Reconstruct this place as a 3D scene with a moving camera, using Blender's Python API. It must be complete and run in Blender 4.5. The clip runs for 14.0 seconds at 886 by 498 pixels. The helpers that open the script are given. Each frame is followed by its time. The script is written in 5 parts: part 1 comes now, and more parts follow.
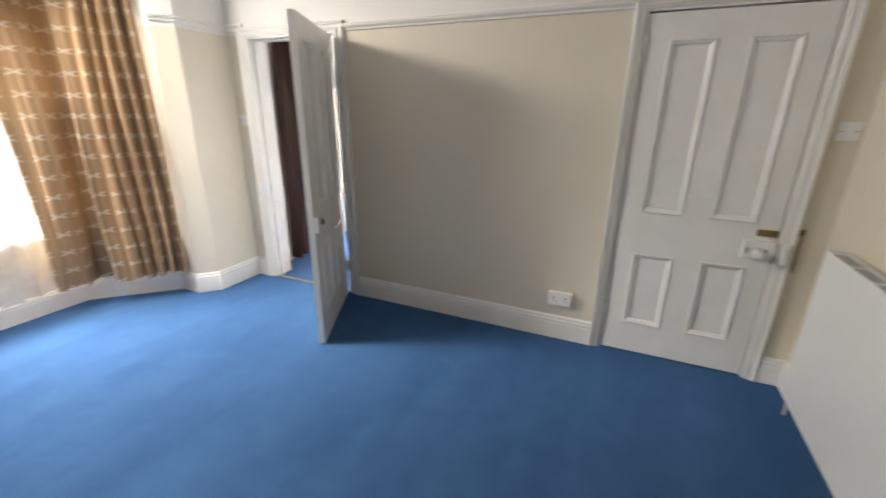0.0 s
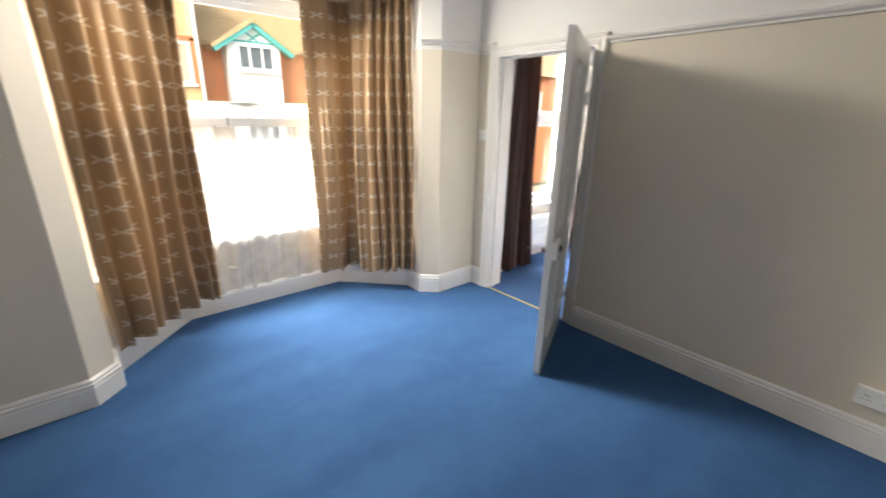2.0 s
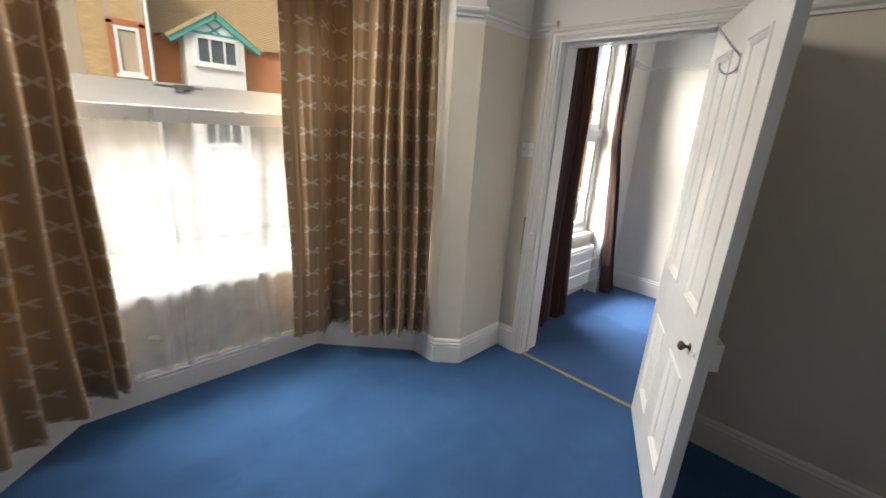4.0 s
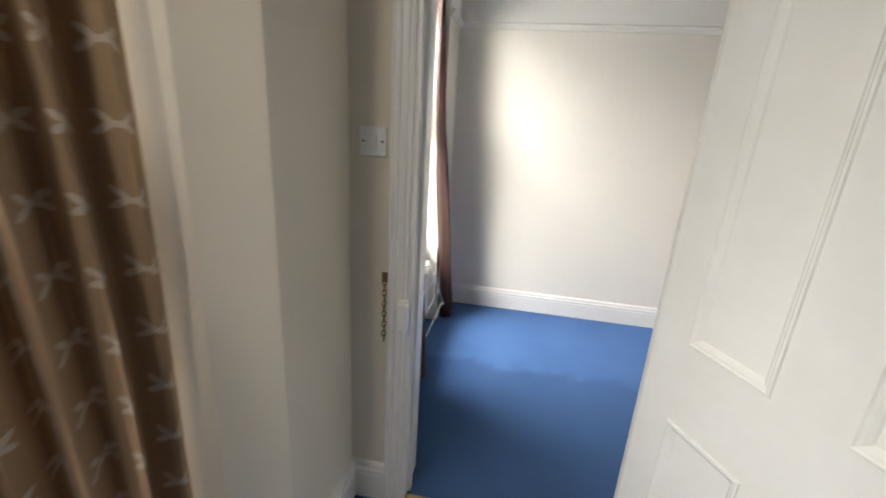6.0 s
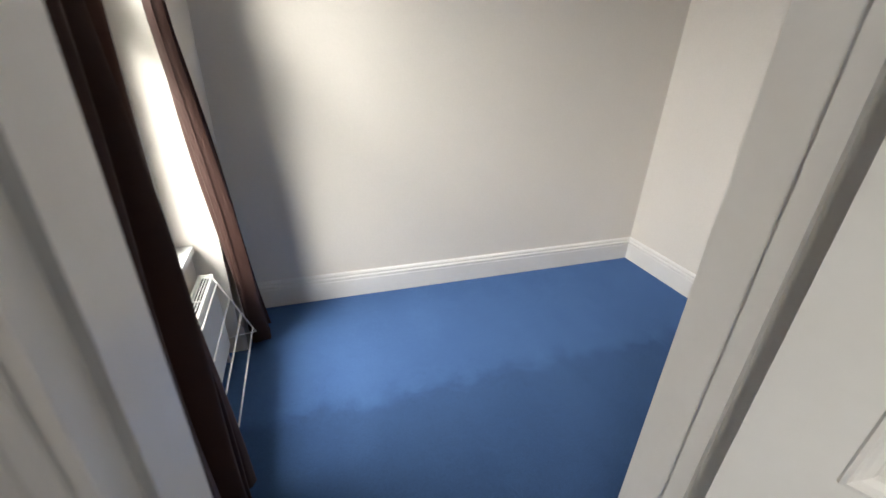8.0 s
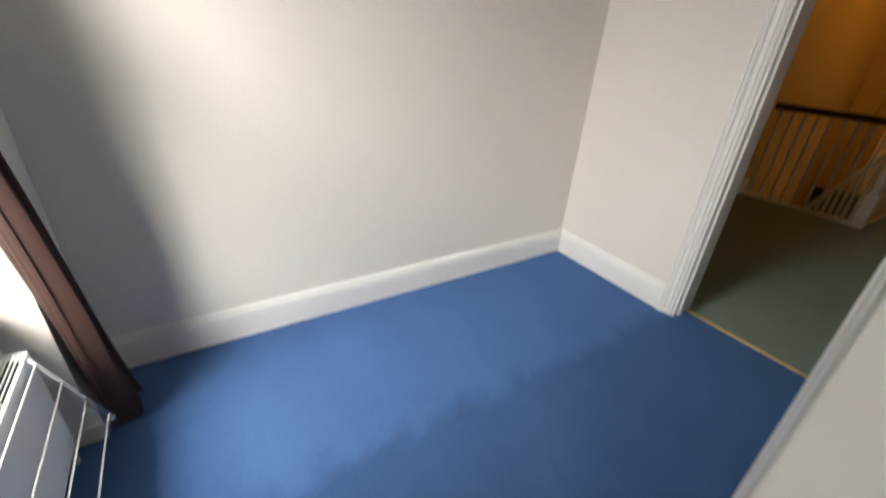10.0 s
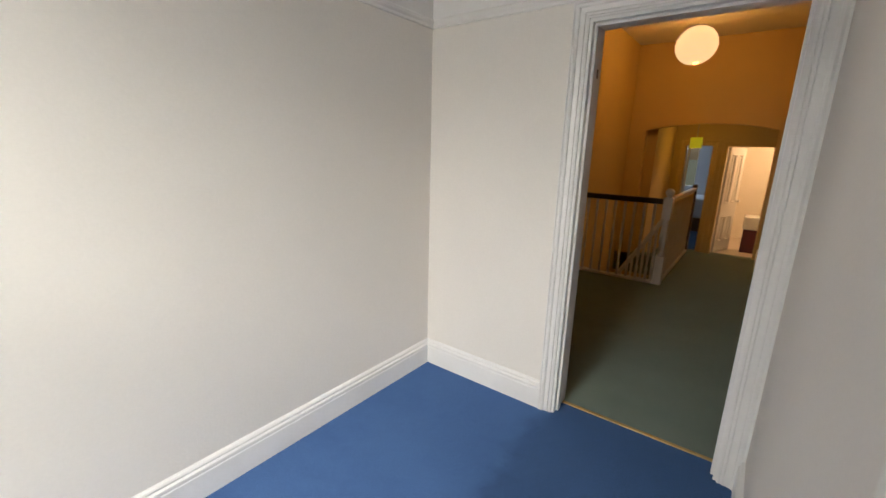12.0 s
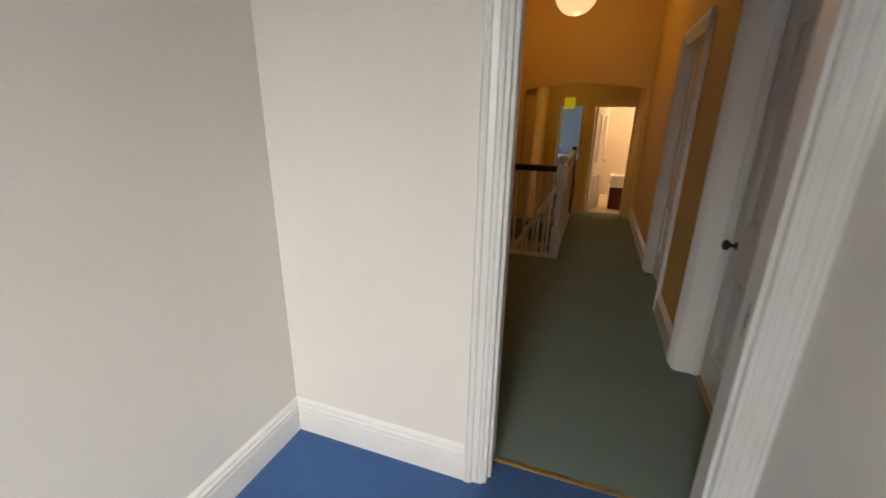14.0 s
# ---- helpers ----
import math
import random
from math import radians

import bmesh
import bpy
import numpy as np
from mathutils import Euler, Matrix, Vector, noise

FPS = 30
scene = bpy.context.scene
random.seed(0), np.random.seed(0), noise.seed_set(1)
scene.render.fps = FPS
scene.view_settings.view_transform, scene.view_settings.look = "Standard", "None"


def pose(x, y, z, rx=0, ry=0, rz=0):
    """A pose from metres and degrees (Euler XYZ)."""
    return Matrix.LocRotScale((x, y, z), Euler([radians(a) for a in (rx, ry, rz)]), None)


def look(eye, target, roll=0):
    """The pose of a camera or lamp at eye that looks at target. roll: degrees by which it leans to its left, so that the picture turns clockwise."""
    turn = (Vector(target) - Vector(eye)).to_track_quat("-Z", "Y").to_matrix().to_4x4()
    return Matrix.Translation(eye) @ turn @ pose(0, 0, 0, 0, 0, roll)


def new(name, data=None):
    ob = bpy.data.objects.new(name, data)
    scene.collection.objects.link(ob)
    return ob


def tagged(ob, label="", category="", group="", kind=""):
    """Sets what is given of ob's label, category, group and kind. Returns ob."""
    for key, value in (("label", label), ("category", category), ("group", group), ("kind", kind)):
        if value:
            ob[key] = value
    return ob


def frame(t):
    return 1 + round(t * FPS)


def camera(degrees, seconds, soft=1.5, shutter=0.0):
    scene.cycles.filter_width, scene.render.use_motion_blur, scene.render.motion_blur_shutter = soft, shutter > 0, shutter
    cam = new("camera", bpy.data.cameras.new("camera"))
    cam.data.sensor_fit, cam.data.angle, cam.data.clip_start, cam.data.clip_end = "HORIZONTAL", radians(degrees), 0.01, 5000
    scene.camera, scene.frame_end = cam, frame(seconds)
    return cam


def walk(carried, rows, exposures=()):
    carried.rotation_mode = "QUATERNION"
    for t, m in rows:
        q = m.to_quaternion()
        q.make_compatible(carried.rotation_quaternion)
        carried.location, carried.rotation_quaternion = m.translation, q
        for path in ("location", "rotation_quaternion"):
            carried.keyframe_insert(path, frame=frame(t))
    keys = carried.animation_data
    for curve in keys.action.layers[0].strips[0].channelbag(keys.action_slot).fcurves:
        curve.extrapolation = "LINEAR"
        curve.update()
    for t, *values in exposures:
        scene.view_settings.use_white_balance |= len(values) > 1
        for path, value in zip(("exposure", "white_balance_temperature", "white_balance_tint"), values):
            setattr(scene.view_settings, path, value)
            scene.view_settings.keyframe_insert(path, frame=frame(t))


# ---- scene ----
cam = camera(94.4, 14.0, shutter=0.4)
EXPOSURES = [(0.0, 2.25), (1.0, 2.2), (2.2, 1.9), (4.3, 0.68), (5.5, 0.6), (6.5, 0.42), (7.5, 0.15), (9.8, 0.22), (11.0, 0.28), (12.5, 0.28), (14.0, 0.32)]
PATH = [
    (0, (0.002, -2.614, 1.494), (-0.761, -0.883, 0.846), 0.6),
    (0.5, (0.076, -2.602, 1.527), (-0.39, -0.762, 0.896), 1.4),
    (1, (0.017, -2.639, 1.51), (-0.58, -0.841, 0.87), 2.1),
    (1.5, (-0.162, -2.737, 1.485), (-1.24, -1.173, 0.861), 1.3),
    (2, (-0.41, -2.66, 1.549), (-1.845, -1.414, 0.924), 1.1),
    (2.2, (-0.504, -2.666, 1.541), (-2.003, -1.494, 0.924), 1.9),
    (4.3, (-1.683, -2.139, 1.494), (-2.908, -0.657, 0.941), 4.7),
    (4.5, (-1.825, -2.059, 1.496), (-2.95, -0.499, 0.947), 5.1),
    (5, (-2.101, -1.795, 1.513), (-2.999, -0.119, 0.895), 5.2),
    (5.5, (-2.302, -1.516, 1.478), (-3.035, 0.223, 0.816), 3.6),
    (6, (-2.522, -1.235, 1.455), (-2.848, 0.647, 0.862), 3.5),
    (6.5, (-2.614, -0.956, 1.449), (-2.591, 0.93, 0.784), 2.9),
    (7, (-2.659, -0.679, 1.431), (-2.485, 1.168, 0.684), 2.4),
    (7.5, (-2.718, -0.434, 1.42), (-2.195, 1.313, 0.627), 2.5),
    (8.7, (-2.52, -0.15, 1.385), (-1.93, 1.40, 0.42), 2.3),
    (9.8, (-2.582, 0.095, 1.342), (-1.669, 1.503, 0.253), 3.2),
    (10, (-2.582, 0.124, 1.363), (-1.616, 1.611, 0.439), 3.8),
    (10.5, (-2.561, 0.144, 1.442), (-1.529, 1.786, 0.951), 2.3),
    (11, (-2.51, 0.161, 1.467), (-1.454, 1.809, 1.056), 2.0),
    (11.5, (-2.418, 0.187, 1.455), (-1.066, 1.599, 1.029), 2.0),
    (12, (-2.382, 0.329, 1.434), (-0.832, 1.499, 0.953), 1.5),
    (12.5, (-2.331, 0.466, 1.446), (-0.678, 1.454, 0.908), 1.6),
    (13, (-2.087, 0.538, 1.442), (-0.322, 1.266, 0.846), 0.7),
    (13.5, (-1.885, 0.62, 1.436), (-0.075, 1.184, 0.799), 0.6),
    (14, (-1.66, 0.774, 1.444), (0.125, 1.416, 0.811), 0.9),
]
walk(cam, [(t, look(eye, target, roll)) for t, eye, target, roll in PATH], EXPOSURES)

# ---- sky, sun and lamps ----
world = bpy.data.worlds.new("sky")
scene.world = world
world.use_nodes = True
wn = world.node_tree
sky = wn.nodes.new("ShaderNodeTexSky")
sky.sky_type = "NISHITA"
sky.sun_disc = False
sky.sun_elevation = radians(35.5)
sky.sun_rotation = radians(137.5)
sky.air_density, sky.dust_density, sky.ozone_density = 1.0, 4.0, 0.6
wn.links.new(sky.outputs[0], wn.nodes["Background"].inputs["Color"])
wn.nodes["Background"].inputs["Strength"].default_value = 0.10


def lamp(name, kind, place, power, colour, size=0.1, target=None):
    data = bpy.data.lights.new(name, kind)
    data.energy, data.color = power, colour
    if kind == "POINT":
        data.shadow_soft_size = size
    ob = new(name, data)
    ob.matrix_world = look(place, target) if target else Matrix.Translation(place)
    return ob


sun = lamp("sun", "SUN", (13.75, -15.0, 14.5), 0.8, (1.0, 0.95, 0.88), target=(0, 0, 0))
sun.data.angle = radians(10)
lamp("landing_bulb", "POINT", (3.48, 1.165, 2.65), 8.2, (1.0, 0.46, 0.07), 0.06)
lamp("passage_bulb", "POINT", (5.8, 1.27, 1.63), 2.0, (1.0, 0.58, 0.12), 0.04)
lamp("bathroom_bulb", "POINT", (7.7, -0.2, 1.85), 36, (1.0, 0.62, 0.34), 0.1)


def window_light(name, place, wide, high, power, colour, heading=-90):
    """An area lamp that stands in for daylight, shining into the room."""
    data = bpy.data.lights.new(name, "AREA")
    data.shape, data.size, data.size_y = "RECTANGLE", wide, high
    data.energy, data.color = power, colour
    ob = new(name, data)
    ob.matrix_world = pose(*place, 90, 0, heading)
    return ob


# area lamps added outside, standing in for high sky falling downwards through each window
bay = window_light("bay_daylight_fill", (-5.5, -1.64, 3.6), 2.6, 1.5, 260, (1.0, 0.965, 0.91))
bay.matrix_world = look((-5.5, -1.64, 3.6), (-3.2, -1.64, 0.8))
# added lamp aimed through the bay at its right curtain and pier
bay_side = window_light("bay_side_daylight_fill", (-5.6, -3.7, 3.2), 2.6, 1.5, 400, (1.0, 0.96, 0.89))
bay_side.matrix_world = look((-5.6, -3.7, 3.2), (-3.4, -0.9, 1.0))
# added fill lamp hung unseen under the bay's soffit; no such source there
bay_mouth = window_light("bay_mouth_fill", (-3.30, -1.64, 2.47), 1.3, 0.26, 15, (1.0, 0.93, 0.83))
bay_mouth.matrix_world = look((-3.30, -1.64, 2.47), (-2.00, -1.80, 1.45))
small = window_light("small_window_daylight_fill", (-4.5, 1.00, 3.0), 1.8, 1.4, 240, (1.0, 0.97, 0.93))
small.matrix_world = look((-4.5, 1.00, 3.0), (-2.7, 1.10, 0.9))
# added low lamp outside the small window, brightening the far wall
small_low = window_light("small_window_low_daylight_fill", (-4.00, 0.78, 1.78), 1.2, 1.7, 78, (1.0, 0.95, 0.88))
small_low.matrix_world = look((-4.00, 0.78, 1.78), (-2.60, 1.45, 1.15))
# added area lamp for bright low sky along the street, slanting into both rooms
street_sky = window_light("street_daylight_fill", (-8.5, -7.8, 3.2), 3.0, 1.3, 110, (1.0, 0.94, 0.83))
street_sky.matrix_world = look((-8.5, -7.8, 3.2), (-3.2, 0.8, 1.35))
window_light("back_room_daylight", (10.55, 2.25, 1.22), 1.1, 1.25, 9, (0.8, 0.9, 1.0), 90)

# ---- materials ----


def nodes_of(name):
    m = bpy.data.materials.new(name)
    m.use_nodes = True
    nt = m.node_tree
    return m, nt, nt.nodes, nt.links, nt.nodes["Principled BSDF"]


def surface(name, colour, rough=0.6, vary=0.08, scale=3.0, grain=60.0, bump=0.05, metal=0.0, second=None, spread=0.5, random_tint=0.0):
    """A painted, woven or worn surface: broad uneven tone, fine grain and a fine relief."""
    m, nt, n, l, p = nodes_of(name)
    tc = n.new("ShaderNodeTexCoord")
    big = n.new("ShaderNodeTexNoise")
    big.inputs["Scale"].default_value, big.inputs["Detail"].default_value = scale, 4
    fine = n.new("ShaderNodeTexNoise")
    fine.inputs["Scale"].default_value, fine.inputs["Detail"].default_value = grain, 3
    l.new(tc.outputs["Object"], big.inputs["Vector"])
    l.new(tc.outputs["Object"], fine.inputs["Vector"])
    ramp = n.new("ShaderNodeMix")
    ramp.data_type = "RGBA"
    other = second or tuple(c * (1 - vary * 2) for c in colour)
    ramp.inputs["A"].default_value = (*other, 1)
    ramp.inputs["B"].default_value = (*colour, 1)
    mr = n.new("ShaderNodeMapRange")
    mr.inputs["From Min"].default_value, mr.inputs["From Max"].default_value = 0.5 - spread / 2, 0.5 + spread / 2
    l.new(big.outputs["Fac"], mr.inputs["Value"])
    l.new(mr.outputs["Result"], ramp.inputs["Factor"])
    hsv = n.new("ShaderNodeHueSaturation")
    val = n.new("ShaderNodeMapRange")
    val.inputs["To Min"].default_value, val.inputs["To Max"].default_value = 1 - vary, 1 + vary
    l.new(fine.outputs["Fac"], val.inputs["Value"])
    l.new(ramp.outputs["Result"], hsv.inputs["Color"])
    if random_tint:
        oi = n.new("ShaderNodeObjectInfo")
        mul = n.new("ShaderNodeMath")
        mul.operation = "MULTIPLY_ADD"
        mul.inputs[1].default_value, mul.inputs[2].default_value = random_tint, 1 - random_tint / 2
        both = n.new("ShaderNodeMath")
        both.operation = "MULTIPLY"
        l.new(oi.outputs["Random"], mul.inputs[0])
        l.new(mul.outputs[0], both.inputs[0])
        l.new(val.outputs["Result"], both.inputs[1])
        l.new(both.outputs[0], hsv.inputs["Value"])
    else:
        l.new(val.outputs["Result"], hsv.inputs["Value"])
    l.new(hsv.outputs["Color"], p.inputs["Base Color"])
    p.inputs["Roughness"].default_value = rough
    p.inputs["Metallic"].default_value = metal
    if bump:
        b = n.new("ShaderNodeBump")
        b.inputs["Strength"].default_value, b.inputs["Distance"].default_value = bump, 0.01
        l.new(fine.outputs["Fac"], b.inputs["Height"])
        l.new(b.outputs["Normal"], p.inputs["Normal"])
    return m


def carpet(name, colour, worn, bump=0.6, nap=None):
    """Cut-pile carpet: brushed patches, walked paths, small tufts and a velvet sheen."""
    m, nt, n, l, p = nodes_of(name)
    tc = n.new("ShaderNodeTexCoord")
    sizes = ((1.1, 4, 0.12), (7.0, 3, 0.5), (420.0, 2, 0.6))
    noises = []
    for scale, detail, dist in sizes:
        t = n.new("ShaderNodeTexNoise")
        t.inputs["Scale"].default_value, t.inputs["Detail"].default_value, t.inputs["Distortion"].default_value = scale, detail, dist
        l.new(tc.outputs["Object"], t.inputs["Vector"])
        noises.append(t)
    # long strokes left by brushing the pile
    mp = n.new("ShaderNodeMapping")
    mp.inputs["Rotation"].default_value, mp.inputs["Scale"].default_value = (0, 0, radians(9)), (2.6, 0.8, 1.0)
    l.new(tc.outputs["Object"], mp.inputs["Vector"])
    l.new(mp.outputs[0], noises[0].inputs["Vector"])
    mix = n.new("ShaderNodeMix")
    mix.data_type = "RGBA"
    mix.inputs["A"].default_value, mix.inputs["B"].default_value = (*colour, 1), (*worn, 1)
    add = n.new("ShaderNodeMath")
    add.operation = "MULTIPLY_ADD"
    add.inputs[1].default_value = 0.5
    l.new(noises[0].outputs["Fac"], add.inputs[0])
    half = n.new("ShaderNodeMath")
    half.operation = "MULTIPLY"
    half.inputs[1].default_value = 0.22
    l.new(noises[1].outputs["Fac"], half.inputs[0])
    l.new(half.outputs[0], add.inputs[2])
    mr = n.new("ShaderNodeMapRange")
    mr.inputs["From Min"].default_value, mr.inputs["From Max"].default_value = 0.20, 0.53
    l.new(add.outputs[0], mr.inputs["Value"])
    l.new(mr.outputs["Result"], mix.inputs["Factor"])
    hsv = n.new("ShaderNodeHueSaturation")
    val = n.new("ShaderNodeMapRange")
    val.inputs["From Min"].default_value, val.inputs["From Max"].default_value = 0.3, 0.7
    val.inputs["To Min"].default_value, val.inputs["To Max"].default_value = 0.72, 1.28
    l.new(noises[2].outputs["Fac"], val.inputs["Value"])
    l.new(val.outputs["Result"], hsv.inputs["Value"])
    tone = mix.outputs["Result"]
    if nap is not None:
        # the pile lies the other way on the side that was brushed last, with a ragged edge
        sep = n.new("ShaderNodeSeparateXYZ")
        l.new(tc.outputs["Object"], sep.inputs[0])
        wob = n.new("ShaderNodeMath")
        wob.operation = "MULTIPLY_ADD"
        wob.inputs[1].default_value = 0.28
        l.new(noises[1].outputs["Fac"], wob.inputs[0])
        l.new(sep.outputs["Y"], wob.inputs[2])
        edge = n.new("ShaderNodeMapRange")
        edge.interpolation_type = "SMOOTHSTEP"
        edge.inputs["From Min"].default_value, edge.inputs["From Max"].default_value = nap + 0.08, nap + 0.21
        edge.inputs["To Min"].default_value, edge.inputs["To Max"].default_value = 0.68, 1.0
        l.new(wob.outputs[0], edge.inputs["Value"])
        dim = n.new("ShaderNodeHueSaturation")
        l.new(edge.outputs["Result"], dim.inputs["Value"])
        l.new(tone, dim.inputs["Color"])
        tone = dim.outputs["Color"]
    l.new(tone, hsv.inputs["Color"])
    l.new(hsv.outputs["Color"], p.inputs["Base Color"])
    p.inputs["Roughness"].default_value = 0.95
    p.inputs["Specular IOR Level"].default_value = 0.15
    p.inputs["Sheen Weight"].default_value = 0.35
    p.inputs["Sheen Roughness"].default_value = 0.5
    p.inputs["Sheen Tint"].default_value = (*[min(1, c * 4) for c in colour], 1)
    b = n.new("ShaderNodeBump")
    b.inputs["Strength"].default_value, b.inputs["Distance"].default_value = bump, 0.006
    l.new(noises[2].outputs["Fac"], b.inputs["Height"])
    b2 = n.new("ShaderNodeBump")
    b2.inputs["Strength"].default_value, b2.inputs["Distance"].default_value = 0.35, 0.02
    l.new(noises[1].outputs["Fac"], b2.inputs["Height"])
    l.new(b.outputs["Normal"], b2.inputs["Normal"])
    l.new(b2.outputs["Normal"], p.inputs["Normal"])
    return m


def cloth(name, colour, through_colour, share, motif=None, rough=0.85):
    """Curtain cloth that lets some daylight through, with a woven grain and, if given, a printed motif."""
    m, nt, n, l, p = nodes_of(name)
    tc = n.new("ShaderNodeTexCoord")
    weave = n.new("ShaderNodeTexNoise")
    weave.inputs["Scale"].default_value, weave.inputs["Detail"].default_value = 260, 2
    l.new(tc.outputs["UV"], weave.inputs["Vector"])
    hsv = n.new("ShaderNodeHueSaturation")
    val = n.new("ShaderNodeMapRange")
    val.inputs["To Min"].default_value, val.inputs["To Max"].default_value = 0.8, 1.2
    l.new(weave.outputs["Fac"], val.inputs["Value"])
    l.new(val.outputs["Result"], hsv.inputs["Value"])
    hsv.inputs["Color"].default_value = (*colour, 1)
    out = hsv.outputs["Color"]
    if motif:
        def op(kind, a, b=None, c=None):
            q = n.new("ShaderNodeMath")
            q.operation = kind
            for i, v in enumerate((a, b, c)):
                if v is None:
                    continue
                if isinstance(v, (int, float)):
                    q.inputs[i].default_value = v
                else:
                    l.new(v, q.inputs[i])
            return q.outputs[0]
        sep = n.new("ShaderNodeSeparateXYZ")
        l.new(tc.outputs["UV"], sep.inputs[0])
        cw, ch = 0.16, 0.135
        u = op("DIVIDE", sep.outputs["X"], cw)
        column = op("FLOOR", u)
        side = op("SUBTRACT", op("MULTIPLY", op("MODULO", column, 2), 2), 1)
        fu = op("MULTIPLY", op("MULTIPLY", op("SUBTRACT", op("FRACT", u), 0.5), cw), side)
        v = op("ADD", op("DIVIDE", sep.outputs["Y"], ch), op("MULTIPLY", column, 0.0))
        fv = op("MULTIPLY", op("SUBTRACT", op("FRACT", v), 0.5), ch)
        mask = None
        for cx, cy, ang, la, lb in ((-0.030, -0.009, 22, 0.026, 0.0075), (0.031, 0.010, 19, 0.027, 0.008), (0.030, -0.008, -17, 0.026, 0.0075), (-0.026, 0.012, -29, 0.024, 0.0075), (0.0, 0.0, 0, 0.014, 0.006)):
            ca, sa = math.cos(radians(ang)), math.sin(radians(ang))
            dx, dy = op("SUBTRACT", fu, cx), op("SUBTRACT", fv, cy)
            a = op("DIVIDE", op("ADD", op("MULTIPLY", dx, ca), op("MULTIPLY", dy, sa)), la)
            b = op("DIVIDE", op("SUBTRACT", op("MULTIPLY", dy, ca), op("MULTIPLY", dx, sa)), lb)
            e = op("ADD", op("MULTIPLY", a, a), op("MULTIPLY", b, b))
            inside = op("LESS_THAN", e, 1.0)
            mask = inside if mask is None else op("MAXIMUM", mask, inside)
        mix = n.new("ShaderNodeMix")
        mix.data_type = "RGBA"
        l.new(op("MULTIPLY", mask, 0.8), mix.inputs["Factor"])
        l.new(out, mix.inputs["A"])
        mix.inputs["B"].default_value = (*motif, 1)
        out = mix.outputs["Result"]
    l.new(out, p.inputs["Base Color"])
    p.inputs["Roughness"].default_value = rough
    p.inputs["Sheen Weight"].default_value = 0.06
    b = n.new("ShaderNodeBump")
    b.inputs["Strength"].default_value, b.inputs["Distance"].default_value = 0.15, 0.003
    l.new(weave.outputs["Fac"], b.inputs["Height"])
    l.new(b.outputs["Normal"], p.inputs["Normal"])
    tr = n.new("ShaderNodeBsdfTranslucent")
    tr.inputs["Color"].default_value = (*through_colour, 1)
    mixs = n.new("ShaderNodeMixShader")
    mixs.inputs["Fac"].default_value = share
    l.new(p.outputs[0], mixs.inputs[1])
    l.new(tr.outputs[0], mixs.inputs[2])
    l.new(mixs.outputs[0], n["Material Output"].inputs["Surface"])
    return m


def net_cloth(name, openness):
    """Sheer white net: partly open weave, partly cloth that scatters the daylight."""
    m, nt, n, l, p = nodes_of(name)
    tc = n.new("ShaderNodeTexCoord")
    t = n.new("ShaderNodeTexNoise")
    t.inputs["Scale"].default_value = 9
    l.new(tc.outputs["UV"], t.inputs["Vector"])
    p.inputs["Base Color"].default_value = (0.85, 0.85, 0.84, 1)
    p.inputs["Roughness"].default_value = 0.8
    tr = n.new("ShaderNodeBsdfTranslucent")
    tr.inputs["Color"].default_value = (0.9, 0.9, 0.9, 1)
    a = n.new("ShaderNodeMixShader")
    a.inputs["Fac"].default_value = 0.6
    l.new(p.outputs[0], a.inputs[1])
    l.new(tr.outputs[0], a.inputs[2])
    clear = n.new("ShaderNodeBsdfTransparent")
    mr = n.new("ShaderNodeMapRange")
    mr.inputs["To Min"].default_value, mr.inputs["To Max"].default_value = openness - 0.1, openness + 0.1
    l.new(t.outputs["Fac"], mr.inputs["Value"])
    b = n.new("ShaderNodeMixShader")
    l.new(mr.outputs["Result"], b.inputs["Fac"])
    l.new(a.outputs[0], b.inputs[1])
    l.new(clear.outputs[0], b.inputs[2])
    l.new(b.outputs[0], n["Material Output"].inputs["Surface"])
    return m


def window_glass(name):
    m, nt, n, l, p = nodes_of(name)
    n.remove(p)
    clear = n.new("ShaderNodeBsdfTransparent")
    clear.inputs["Color"].default_value = (0.96, 0.98, 0.97, 1)
    gloss = n.new("ShaderNodeBsdfGlossy")
    gloss.inputs["Roughness"].default_value = 0.02
    fr = n.new("ShaderNodeFresnel")
    fr.inputs["IOR"].default_value = 1.3
    mx = n.new("ShaderNodeMixShader")
    low = n.new("ShaderNodeMath")
    low.operation = "MINIMUM"
    low.inputs[1].default_value = 0.07
    l.new(fr.outputs[0], low.inputs[0])
    l.new(low.outputs[0], mx.inputs["Fac"])
    l.new(clear.outputs[0], mx.inputs[1])
    l.new(gloss.outputs[0], mx.inputs[2])
    l.new(mx.outputs[0], n["Material Output"].inputs["Surface"])
    return m


def glowing(name, colour, strength, ribs=False):
    m, nt, n, l, p = nodes_of(name)
    p.inputs["Base Color"].default_value = (*colour, 1)
    p.inputs["Emission Color"].default_value = (*colour, 1)
    p.inputs["Emission Strength"].default_value = strength
    p.inputs["Roughness"].default_value = 0.8
    if ribs:
        # thin wire hoops and uneven paper show against the bulb
        tc = n.new("ShaderNodeTexCoord")
        wave = n.new("ShaderNodeTexWave")
        wave.bands_direction = "Z"
        wave.inputs["Scale"].default_value, wave.inputs["Distortion"].default_value = 9.0, 1.2
        mr = n.new("ShaderNodeMapRange")
        mr.inputs["To Min"].default_value, mr.inputs["To Max"].default_value = strength * 0.88, strength
        l.new(tc.outputs["Object"], wave.inputs["Vector"])
        l.new(wave.outputs["Fac"], mr.inputs["Value"])
        l.new(mr.outputs["Result"], p.inputs["Emission Strength"])
    return m


